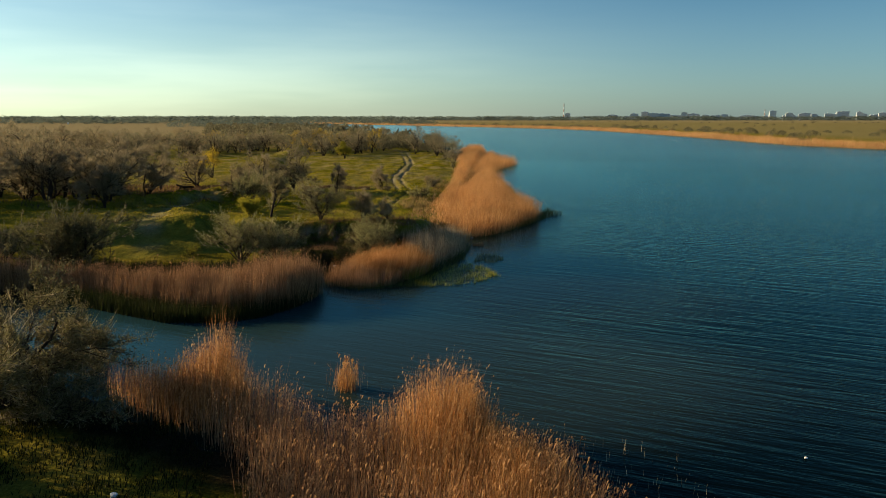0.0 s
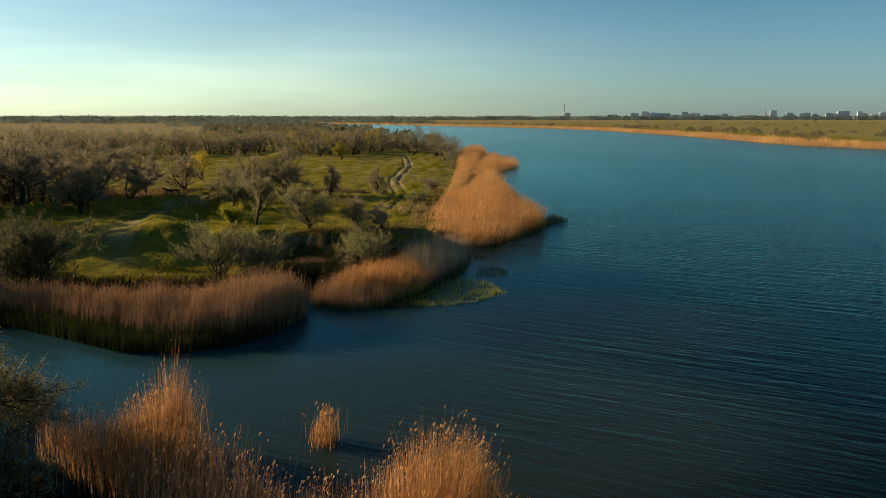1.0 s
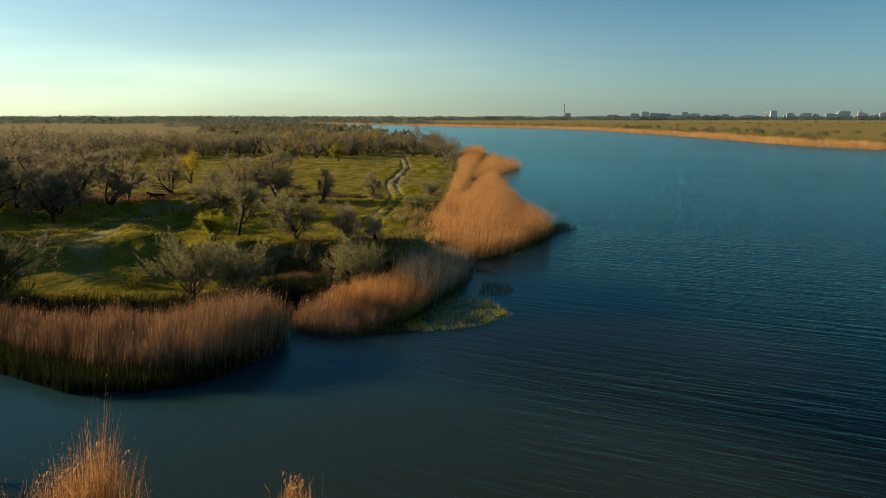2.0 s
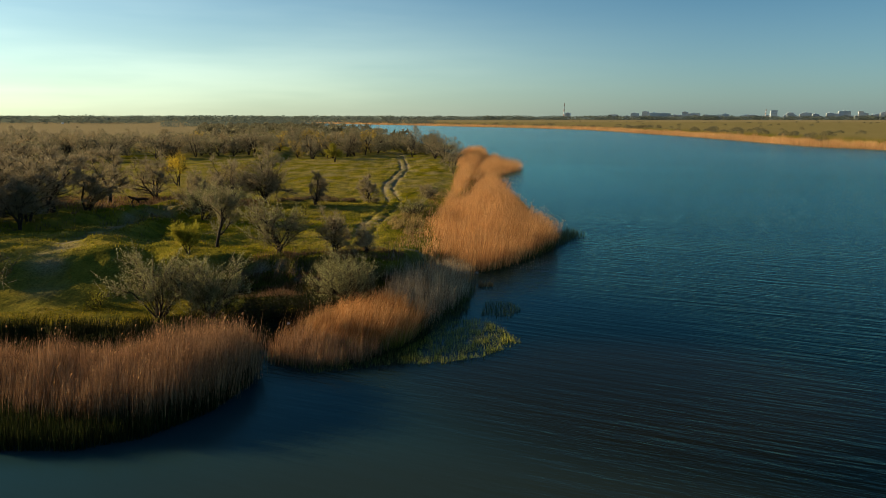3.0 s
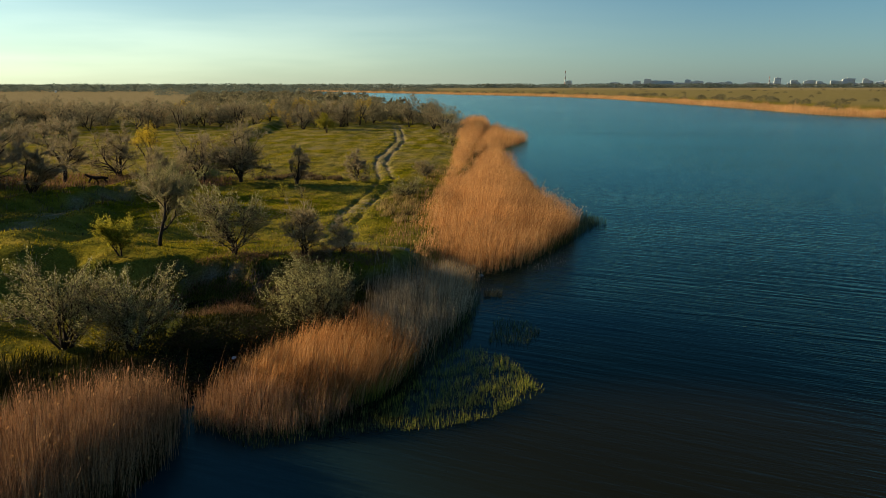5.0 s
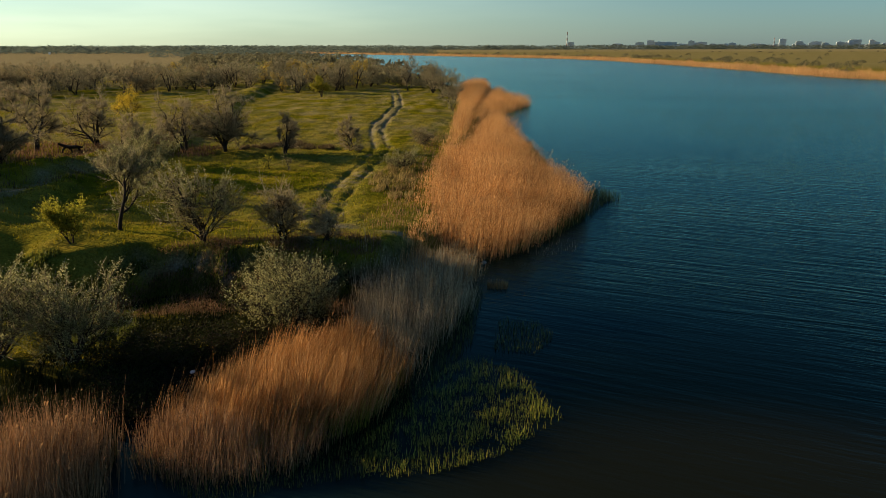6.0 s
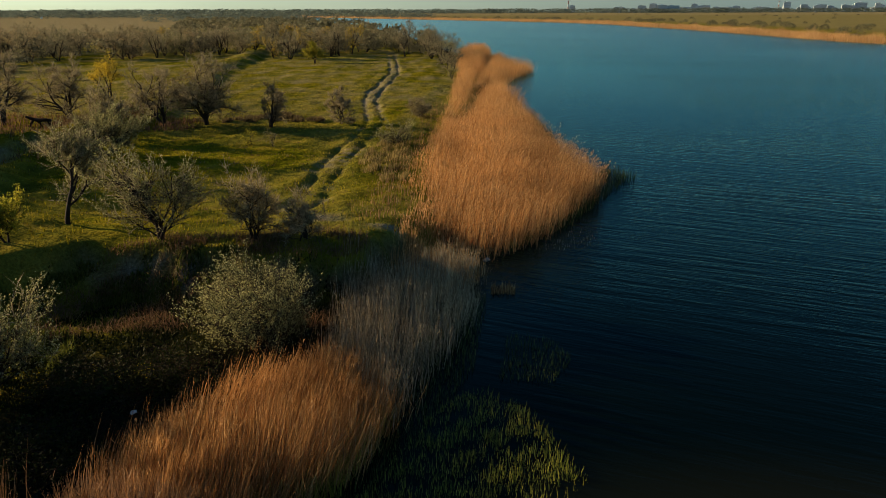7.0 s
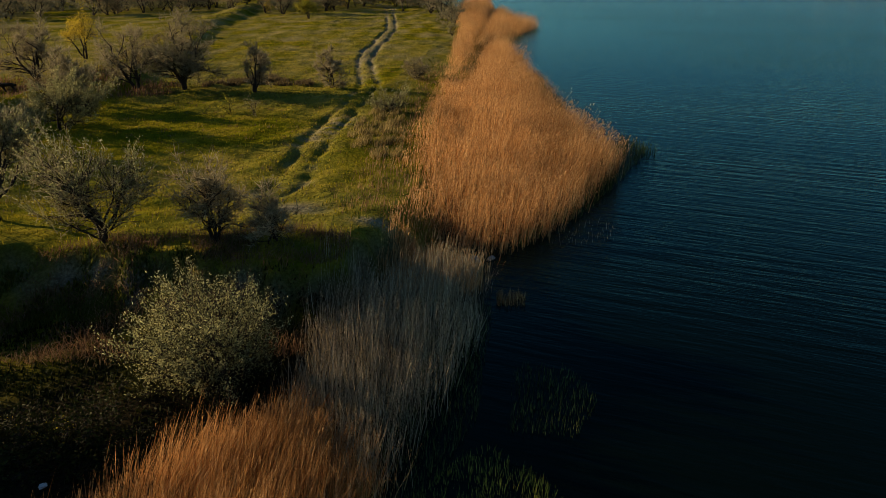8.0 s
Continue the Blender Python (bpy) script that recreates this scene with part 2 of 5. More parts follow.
# green shoots so dark that they carry the shade at the reeds' foot
M_SHOOT_SHADE = leafy("shade_green_shoots", [(0.0, (0.008, 0.013, 0.004)), (0.8, (0.022, 0.032, 0.009)), (1.0, (0.07, 0.08, 0.022))], 0.3)
M_GRASS = leafy("meadow_grass", [(0.0, (0.068, 0.072, 0.003)), (0.6, (0.175, 0.158, 0.008)), (1.0, (0.29, 0.228, 0.024))], 0.4, patch=0.12)
M_WEED = leafy("dry_weeds", [(0.0, (0.06, 0.045, 0.026)), (0.6, (0.13, 0.098, 0.05)), (1.0, (0.20, 0.155, 0.078))], 0.3)
M_STRAW = leafy("straw_grass", [(0.0, (0.10, 0.085, 0.03)), (0.6, (0.24, 0.185, 0.075)), (1.0, (0.38, 0.30, 0.13))], 0.4)
M_DEAD = leafy("reddish_dead_weeds", [(0.0, (0.10, 0.055, 0.03)), (1.0, (0.24, 0.15, 0.085))], 0.3)
# herb green taken near black: the shade over it is put into the colour
M_HERB_SHADE = leafy("shade_dark_herbs", [(0.0, (0.010, 0.016, 0.004)), (1.0, (0.032, 0.036, 0.008))], 0.15)
M_NETTLE = leafy("nettle_leaf", [(0.0, (0.04, 0.058, 0.010)), (1.0, (0.14, 0.15, 0.028))], 0.35)
# bramble leaves with the hollow's shade in their colour
M_BRAMBLE_SHADE = leafy("shade_dark_bramble", [(0.0, (0.010, 0.016, 0.004)), (1.0, (0.040, 0.046, 0.010))], 0.12)
M_SILVER = leafy("silver_leaf", [(0.0, (0.115, 0.118, 0.050)), (0.5, (0.245, 0.245, 0.112)), (1.0, (0.41, 0.40, 0.205))], 0.5)
M_YELLOW = leafy("fresh_yellow_leaf", [(0.0, (0.36, 0.27, 0.015)), (1.0, (0.64, 0.48, 0.05))], 0.5)
M_GREEN = leafy("fresh_green_leaf", [(0.0, (0.13, 0.14, 0.012)), (1.0, (0.34, 0.31, 0.04))], 0.5)
M_WOODLEAF = leafy("grey_wood_leaf", [(0.0, (0.090, 0.088, 0.054)), (1.0, (0.205, 0.200, 0.126))], 0.45, patch=0.05)
# sage leaf darkened all over to match the bush's shaded side
M_SAGE_SHADE = leafy("shade_side_sage_leaf", [(0.0, (0.050, 0.052, 0.024)), (1.0, (0.165, 0.165, 0.082))], 0.35)
M_WILLOW = leafy("willow_leaf", [(0.0, (0.065, 0.060, 0.026)), (1.0, (0.20, 0.185, 0.085))], 0.3)
M_BUD = leafy("brown_bud", [(0.0, (0.17, 0.128, 0.060)), (1.0, (0.36, 0.28, 0.140))], 0.45)
M_OLIVE = leafy("dull_olive_leaf", [(0.0, (0.13, 0.120, 0.055)), (1.0, (0.30, 0.275, 0.135))], 0.5, patch=0.05)
# leaf colour shifted to pale blue-green to stand for haze
M_HAZED_WOOD = leafy("haze_tinted_wood", [(0.0, (0.090, 0.122, 0.112)), (1.0, (0.132, 0.168, 0.150))], 0.55, patch=0.06)
M_BARK = rough_mat("dark_bark", [(0.3, (0.016, 0.012, 0.009)), (0.7, (0.042, 0.033, 0.024))], 2.5, 30)
M_TWIG = leafy("grey_twig", [(0.0, (0.15, 0.13, 0.082)), (1.0, (0.35, 0.305, 0.20))], 0.4)
# far walls and panes bluish and close in tone: haze painted in
M_HAZY_CONCRETE = rough_mat("haze_grey_concrete", [(0.3, (0.41, 0.47, 0.50)), (0.7, (0.50, 0.55, 0.56))], 0.05, 0.4, 0.0, per_object=0.2)
M_HAZY_PANE = rough_mat("hazy_window_band", [(0.3, (0.40, 0.45, 0.48)), (0.7, (0.46, 0.51, 0.54))], 0.2, 2, 0.0, 0.3)
M_STACK_RED = rough_mat("faded_red_paint", [(0.3, (0.21, 0.084, 0.063)), (0.7, (0.252, 0.112, 0.084))], 0.2, 2, 0.0)
M_WHITE = rough_mat("white_sheet", [(0.3, (0.60, 0.60, 0.58)), (0.7, (0.72, 0.72, 0.70))], 0.3, 2, 0.05, 0.5)


# ---- mesh helpers ----
def tri_mesh(name, verts, tris, mat, smooth=False):
    verts, tris = np.asarray(verts, np.float32), np.asarray(tris, np.int32)
    me = bpy.data.meshes.new(name)
    me.vertices.add(len(verts))
    me.vertices.foreach_set("co", verts.ravel())
    me.loops.add(tris.size)
    me.loops.foreach_set("vertex_index", tris.ravel())
    me.polygons.add(len(tris))
    me.polygons.foreach_set("loop_start", np.arange(0, tris.size, 3, dtype=np.int32))
    me.polygons.foreach_set("use_smooth", np.full(len(tris), smooth, bool))
    me.materials.append(mat)
    me.update(calc_edges=True)
    return me


def part(name, me, parent=None, label=""):
    ob = new(name, me)
    if parent is not None:
        ob.parent = parent
    return tagged(ob, label)


def bm_mesh(name, bm, mat):
    me = bpy.data.meshes.new(name)
    bm.to_mesh(me)
    bm.free()
    me.materials.append(mat)
    return me


def inside(px, py, poly):
    """Which points lie in a polygon."""
    hit = np.zeros(px.shape, bool)
    for (x0, y0), (x1, y1) in zip(poly, poly[1:] + poly[:1]):
        cross = (y0 > py) != (y1 > py)
        hit ^= cross & (px < (x1 - x0) * (py - y0) / ((y1 - y0) or 1e-9) + x0)
    return hit


def dist(px, py, line):
    """Distance of points from a polyline."""
    best = np.full(px.shape, 1e9)
    for (x0, y0), (x1, y1) in zip(line, line[1:]):
        dx, dy = x1 - x0, y1 - y0
        u = np.clip(((px - x0) * dx + (py - y0) * dy) / (dx * dx + dy * dy), 0, 1)
        best = np.minimum(best, np.hypot(px - x0 - u * dx, py - y0 - u * dy))
    return best


def sstep(v, a, b):
    u = np.clip((v - a) / (b - a), 0, 1)
    return u * u * (3 - 2 * u)


def wobble(px, py, size, seed):
    """Smooth random relief of about unit height, from a few turned sine waves."""
    r = np.random.RandomState(seed)
    v = np.zeros(np.shape(px))
    for k in range(9):
        a, f, ph = r.uniform(0, 6.28), r.uniform(0.6, 1.9) * 6.28 / size, r.uniform(0, 6.28)
        v = v + np.sin((px * np.cos(a) + py * np.sin(a)) * f + ph + 0.8 * np.sin((py * np.cos(a) - px * np.sin(a)) * f * 0.7))
    return v / 4.2


# ---- the lie of the land ----
NEAR_SHORE = [(14, -4500), (14, -60), (11, -15), (8, 4), (5, 13), (0, 19), (-6, 23), (-12, 26.5), (-17, 30), (-24, 33), (-31, 36), (-34, 40),
              (-31, 45), (-26, 48), (-20, 48.5), (-14, 48.5), (-11.5, 50), (-10.2, 53.5), (-9, 55), (-6, 57.5), (-4.0, 61.5), (-2.8, 66), (-1.2, 69.4),
              (0.3, 73), (1.3, 78), (2.2, 84), (2.6, 92), (2.6, 105), (3, 125), (4, 150), (6, 175), (5, 190), (0, 215), (-5, 255), (-16, 320),
              (-40, 450), (-100, 700), (-205, 1000), (-330, 1380), (-410, 1620), (-520, 1900), (-900, 2300), (-2500, 2600), (-4600, 2700)]
WEST_LAND = NEAR_SHORE + [(-4600, -4600), (14, -4600)]
FAR_SHORE = [(240, -4500), (230, -200), (200, 100), (175, 220), (158, 280), (145, 320), (141, 475), (123, 690), (95, 790), (47, 890), (-22, 1010),
             (-120, 1190), (-225, 1340), (-398, 1625), (-505, 1908), (-885, 2318), (-2500, 2640), (-4600, 2740)]
EAST_LAND = FAR_SHORE + [(-4600, 4700), (4600, 4700), (4600, -4600), (240, -4600)]
TERRACE = [(-1.5, 69.4), (-2.6, 67.8), (-3.3, 66.2), (-3.7, 64.5), (-5.4, 63.6), (-7.4, 62.9), (-10, 62.9), (-13, 63.6), (-15.5, 63.4), (-18.5, 61.4), (-21, 59.2), (-25, 56.4), (-32, 54.2), (-45, 53.5), (-120, 60), (-4600, 60)]
TERRACE_EDGE_EAST = [(-1.5, 69.4), (-0.8, 73), (-0.5, 78), (-0.9, 84), (-1.2, 92), (-0.8, 104), (0.2, 118), (0.8, 135), (1.2, 170), (-1.5, 205), (-9, 255), (-20, 320), (-46, 450), (-110, 700),
                     (-215, 1000), (-345, 1390), (-430, 1640), (-540, 1920), (-920, 2290), (-4600, 2600)]
TERRACE_LAND = TERRACE[::-1] + TERRACE_EDGE_EAST[1:]
TRACK = [(-12.0, 72.4), (-10.4, 73.6), (-9.3, 75.2), (-8.7, 77.0), (-9.1, 81), (-9.4, 86), (-9.4, 93), (-9.1, 101), (-9.0, 110), (-10.4, 118), (-12.1, 129), (-12.7, 138), (-12.8, 154), (-12.9, 168), (-15.6, 194), (-18.7, 220), (-21, 238), (-30, 266)]
DYKE = [(-53, 71), (-45, 78.5), (-38.5, 87.5), (-34.3, 98), (-33.3, 109.5), (-36.4, 124), (-41.6, 150), (-47.8, 178), (-50, 197), (-55, 233), (-58, 268)]

# an old trail worn into the hummocks, the swell beside it and the hollow behind that
TRAIL = [(-23, 54), (-25.5, 58), (-27.3, 63), (-29, 69), (-30.6, 75), (-32.2, 81), (-34, 89.5), (-33.6, 97)]
SWELL = [(-23.2, 59), (-24.6, 64), (-27, 71), (-28.8, 77.5), (-30.4, 84), (-31.8, 90)]
PIT = [(-20.8, 63.6), (-23, 68), (-25.2, 74), (-26.8, 80), (-28.8, 87), (-31.2, 94.5)]


def scarp(v, a, b):
    """A slope of fallen earth that steepens to a sharp upper lip."""
    u = np.clip((v - a) / (b - a), 0, 1)
    return 0.42 * sstep(u, 0, 0.7) + 0.58 * sstep(u, 0.66, 0.98)


def land(px, py):
    """Height of the ground over the lake's water, and its cover: bare soil, dry field, mud with painted shade."""
    px, py = np.asarray(px, float), np.asarray(py, float)
    west, east = inside(px, py, WEST_LAND), inside(px, py, EAST_LAND)
    d = np.minimum(dist(px, py, NEAR_SHORE), dist(px, py, FAR_SHORE))
    z = np.where(west | east, 0.35 * sstep(d, 0, 3.0), -1.6 * sstep(d, 0, 9.0))
    rise_s, rise_e = dist(px, py, TERRACE), dist(px, py, TERRACE_EDGE_EAST)
    on = inside(px, py, TERRACE_LAND)
    crest = 0.55 + 0.35 * np.exp(-((py - 75) / 20.0) ** 2) + 0.95 * np.exp(-((py - 65.5) / 7.0) ** 2) + 0.55 * sstep(-px, 14, 24) * np.exp(-((py - 69) / 17.0) ** 2) - 0.25 * sstep(px, -8, -3) * sstep(py, 69, 74)
    south = scarp((rise_s + 0.3 * wobble(px, py, 2.2, 23)) / (1.0 + 1.4 * sstep(-px, 4.5, 9) + 4.2 * sstep(-px, 18.5, 27)), 0, 1)
    lift = np.where(on, np.minimum(south, sstep(rise_e / (2.0 + 4.5 * sstep(py, 120, 170)), 0, 1)), 0.0)
    z = z + crest * lift
    # hummocks, the old dyke that runs back to the wood
    hum = np.exp(-((px + 30) / 14.0) ** 2) * np.exp(-((py - 73) / 14.0) ** 2)
    trail = dist(px, py, TRAIL) + 0.35 * wobble(px, py, 5, 28)
    swell, pit = dist(px, py, SWELL) + 0.5 * wobble(px, py, 5, 52), dist(px, py, PIT) + 0.5 * wobble(px, py, 6, 53)
    z = z + np.minimum(1, lift * 1.6) * (0.24 * np.exp(-(swell / 1.7) ** 2) * (1 + 0.35 * wobble(px, py, 7, 54)) - 0.5 * np.exp(-(pit / 1.4) ** 2) - 0.10 * (1 - sstep(trail, 0.6, 1.6)) + 0.08 * np.exp(-((trail - 2.3) / 0.8) ** 2))
    z = z + lift * (0.38 * hum * wobble(px, py, 11, 5) + 0.16 * hum * wobble(px, py, 4.2, 25) + 0.07 * wobble(px, py, 4.5, 6) + 0.13 * wobble(px, py, 17, 7))
    z = z + lift * 0.95 * (1 - sstep(dist(px, py, DYKE) + 0.9 * wobble(px, py, 7, 21), 0.8, 4.4)) * (1 + 0.3 * wobble(px, py, 2.6, 22))
    z = z + np.where(west | east, 1, 0) * 0.05 * wobble(px, py, 3.0, 8) * sstep(d, 1, 4)
    z = z + np.where(east, 1, 0) * 0.9 * sstep(d, 6, 40)
    dt = dist(px, py, TRACK)
    rut = np.exp(-((dt - 0.76 + 0.14 * wobble(px, py, 9, 11)) / (0.3 + 0.06 * wobble(px, py, 3, 55))) ** 2) * sstep(py, 70, 78) + 0.8 * np.exp(-(dt / 0.45) ** 2) * (1 - sstep(py, 70, 80))
    z = z - (0.16 + 0.02 * sstep(py, 108, 118)) * rut * lift * np.clip(1 + 0.35 * wobble(px, py, 6, 56), 0.4, 1.4)
    soil = np.clip(rut * (0.95 + 0.35 * wobble(px, py, 12, 13)), 0, 1) * lift * (1 - sstep(py, 230, 270)) * np.clip(0.08 + 0.62 * sstep(py, 110, 122) + 0.3 * wobble(px, py, 5, 27), 0, 0.8)
    soil = np.maximum(soil, np.clip(0.42 + 0.2 * wobble(px, py, 4, 57), 0, 1) * np.exp(-(dt / 1.0) ** 4) * sstep(py, 116, 132) * (1 - sstep(py, 180, 205)) * lift)
    soil = np.maximum(soil, np.clip(0.3 + 0.45 * wobble(px, py, 2.2, 58), 0, 0.6) * np.exp(-((px + 9.5 - 0.14 * (py - 90)) / 1.15) ** 4 - ((py - 90.5) / 5.5) ** 4))
    soil = np.maximum(soil, np.clip(0.3 + 0.3 * wobble(px, py, 3, 59), 0, 0.6) * (1 - sstep(trail, 0.6, 1.6)) * lift)
    soil = np.maximum(soil, 0.7 * np.exp(-((px + 7.4) / 1.3) ** 2 - ((py - 71.5) / 1.2) ** 2) * lift)
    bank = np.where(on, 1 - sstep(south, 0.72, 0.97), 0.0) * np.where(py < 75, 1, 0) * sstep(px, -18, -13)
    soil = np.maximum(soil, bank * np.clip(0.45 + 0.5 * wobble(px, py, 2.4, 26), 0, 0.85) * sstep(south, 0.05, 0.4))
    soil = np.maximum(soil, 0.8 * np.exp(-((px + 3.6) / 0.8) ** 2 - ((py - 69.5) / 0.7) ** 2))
    # mud by the water; the round patch paints the shade of the hollow
    mud_shade = np.clip((1 - sstep(z, 0.15, 0.42)) * np.where(east, 0.2, 1) + bank * 0.45 + 1.2 * np.exp(-((px + 10) / 4.5) ** 2 - ((py - 57) / 4.5) ** 2) * (1 - lift), 0, 1)
    far_field = np.where(west, np.maximum(sstep(d, 60, 160) * sstep(py, 230, 330), np.clip(0.15 + 0.35 * wobble(px, py * 0.4, 7, 24), 0, 0.6) * sstep(py, 90, 135) * (1 - sstep(py, 225, 260))), np.where(east, 0.55 * sstep(d, 20, 90) + 0.35 * sstep(py, 1500, 2000), 0.0))
    return z, soil, far_field, mud_shade


def ground_z(x, y):
    return float(land(np.array([x]), np.array([y]))[0][0])


def steps(spans):
    """Grid lines: spans of (to, spacing), grown from the first number."""
    v, out = spans[0], [spans[0]]
    for to, gap in spans[1:]:
        k = max(1, round((to - v) / gap))
        out += list(np.linspace(v, to, k + 1)[1:])
        v = to
    return np.array(out)


def build_ground():
    gx = steps([-4600, (-1500, 400), (-500, 100), (-150, 20), (-70, 4), (-36, 1.0), (-17, 0.6), (-6, 0.22), (8, 0.45), (20, 1.5), (120, 10), (240, 6), (600, 45), (1500, 150), (4600, 500)])
    gy = steps([-4600, (-1000, 500), (-100, 100), (10, 8), (48, 1.2), (62, 0.6), (130, 0.36), (230, 0.9), (400, 5), (1000, 20), (2600, 60), (4700, 250)])
    xx, yy = np.meshgrid(gx, gy)
    z, soil, field, mud_shade = land(xx, yy)
    nx, ny = len(gx), len(gy)
    i = (np.arange(ny - 1)[:, None] * nx + np.arange(nx - 1)[None, :]).ravel()
    tris = np.concatenate([np.stack([i, i + 1, i + nx + 1], 1), np.stack([i, i + nx + 1, i + nx], 1)])
    me = tri_mesh("ground", np.stack([xx, yy, z], -1).reshape(-1, 3), tris, M_GROUND, True)
    cover = me.color_attributes.new("cover", 'FLOAT_COLOR', 'POINT')
    cover.data.foreach_set("color", np.stack([soil, field, mud_shade, np.ones_like(mud_shade)], -1).astype(np.float32).ravel())
    tagged(part("ground", me), "grassy lakeside ground with a rutted track and a low eroded bank", "ground", kind="structure")


build_ground()
wq = [(-4600, -4600, 0), (4600, -4600, 0), (4600, 4600, 0), (-4600, 4600, 0)]
tagged(part("water", tri_mesh("water", wq, [(0, 1, 2), (0, 2, 3)], M_WATER)), "dark teal lake water with fine wind ripples", "water", kind="structure")


# ---- reeds, grasses and weeds ----
def scatter(poly, n, rng, thin=None):
    """n random points in a polygon; thin(x, y) gives the chance that a point is kept."""
    xs, ys = [p[0] for p in poly], [p[1] for p in poly]
    got = np.zeros((0, 2))
    while len(got) < n:
        q = np.stack([rng.uniform(min(xs), max(xs), n), rng.uniform(min(ys), max(ys), n)], 1)
        keep = inside(q[:, 0], q[:, 1], poly)
        if thin is not None:
            keep &= rng.uniform(0, 1, n) < thin(q[:, 0], q[:, 1])
        got = np.concatenate([got, q[keep]])
    return got[:n]


def blades(base, height, width, lean, rng, bend=0.25):
    """Curved tapering blades: three triangles each. lean: mean offset of the tip for each metre of height."""
    n = len(base)
    a = rng.uniform(0, 6.283, n)
    side = np.stack([np.cos(a), np.sin(a), np.zeros(n)], 1) * (width / 2)[:, None]
    b = rng.uniform(0, 6.283, n)
    off = (np.stack([np.cos(b), np.sin(b)], 1) * rng.uniform(0, bend, n)[:, None] + np.asarray(lean)) * height[:, None]
    mid = base + np.concatenate([off * 0.45, (height * 0.55)[:, None]], 1)
    tip = base + np.concatenate([off, (height * np.sqrt(np.maximum(0.3, 1 - 0.5 * (off ** 2).sum(1) / height ** 2)))[:, None]], 1)
    v = np.stack([base - side, base + side, mid - side * 0.8, mid + side * 0.8, tip], 1)
    k = np.arange(n)[:, None] * 5
    t = np.stack([k + [0, 1, 3], k + [0, 3, 2], k + [2, 3, 4]], 1)
    return v.reshape(-1, 3), t.reshape(-1, 3), mid, tip


def leaves_on(mid, tip, rng, size):
    """Long narrow leaves that hang from the stems."""
    n = len(mid)
    at = mid + (tip - mid) * rng.uniform(-0.5, 0.7, n)[:, None]
    a = rng.normal(0.3, 1.4, n)
    out = np.stack([np.cos(a) * 0.5, np.sin(a) * 0.5, rng.uniform(0.3, 1.1, n)], 1) * (size * rng.uniform(0.6, 1.3, n))[:, None]
    up = np.stack([-np.sin(a), np.cos(a), np.zeros(n)], 1) * 0.007
    v = np.stack([at, at + out * 0.5 + up, at + out * 0.5 - up, at + out], 1)
    k = np.arange(n)[:, None] * 4
    return v.reshape(-1, 3), np.stack([k + [0, 2, 1], k + [1, 2, 3]], 1).reshape(-1, 3)


def plumes(tip, rng, size):
    """Drooping feathery heads, blown to the east: a spindle of four triangles."""
    n = len(tip)
    s = size * rng.uniform(0.7, 1.3, n)
    a = rng.normal(-0.2, 0.5, n)
    drop = np.stack([np.cos(a) * 0.6, np.sin(a) * 0.6, rng.uniform(0.0, 0.9, n)], 1) * s[:, None]
    b = rng.uniform(0, 6.283, n)
    w = np.stack([np.cos(b), np.sin(b), np.full(n, 0.5)], 1) * (s * 0.13)[:, None]
    w2 = np.cross(w, drop / np.linalg.norm(drop, axis=1)[:, None])
    m = tip + drop * 0.4 + np.array([0, 0, 0.25]) * s[:, None]
    v = np.stack([tip - np.array([0, 0, 0.05]), m - w, m + w, tip + drop, m - w2, m + w2], 1)
    k = np.arange(n)[:, None] * 6
    return v.reshape(-1, 3), np.stack([k + [0, 1, 3], k + [0, 3, 2], k + [0, 4, 3], k + [0, 3, 5]], 1).reshape(-1, 3)


def join(pieces):
    vs, ts, off = [], [], 0
    for v, t in pieces:
        vs.append(v)
        ts.append(t + off)
        off += len(v)
    return np.concatenate(vs), np.concatenate(ts)


def reed_stand(name, label, poly, n, height, width, seed, mat=None, lean=(0.09, -0.02), heads=0.35, thin=None, leaf=0.45, tall=None, bend=0.11, sink=0.15, edge=0.8, plume=0.17):
    rng = np.random.RandomState(seed)
    q = scatter(poly, n, rng, thin) + rng.normal(0, 0.28, (n, 2)) * min(1.0, 0.03 / width)
    z = np.maximum(land(q[:, 0], q[:, 1])[0], -0.25) - sink
    base = np.concatenate([q, z[:, None]], 1)
    h = height * (rng.uniform(0.70, 1.06, n) + 0.16 * (rng.uniform(0, 1, n) > 0.93)) * (1 + 0.11 * wobble(q[:, 0], q[:, 1], 5.0, seed) + 0.07 * wobble(q[:, 0], q[:, 1], 1.3, seed + 7))
    if tall is not None:
        h = h * tall(q[:, 0], q[:, 1])
    if edge < 1:
        h = h * (edge + (1 - edge) * sstep(dist(q[:, 0], q[:, 1], poly + poly[:1]) + 0.25 * wobble(q[:, 0], q[:, 1], 2.0, seed + 3), 0, 1.3))
    sway = np.asarray(lean) + 0.09 * np.stack([wobble(q[:, 0], q[:, 1], 4, seed + 1), wobble(q[:, 0], q[:, 1], 4, seed + 2)], 1) + 0.09 * np.stack([wobble(q[:, 0], q[:, 1], 1.1, seed + 4), wobble(q[:, 0], q[:, 1], 1.1, seed + 5)], 1)
    v, t, mid, tip = blades(base, h, width * rng.uniform(0.7, 1.3, n), sway, rng, bend)
    pieces = [(v, t)]
    if leaf:
        pieces.append(leaves_on(mid[::2], tip[::2], rng, leaf))
    ob = part(name, tri_mesh(name, *join(pieces), mat or M_REED))
    tagged(ob, label, "reeds", kind="stuff")
    if heads:
        sel = rng.uniform(0, 1, n) < heads
        part("plume", tri_mesh("plume", *plumes(tip[sel], rng, plume), M_PLUME), ob, "pale feathery seed heads")
    return ob


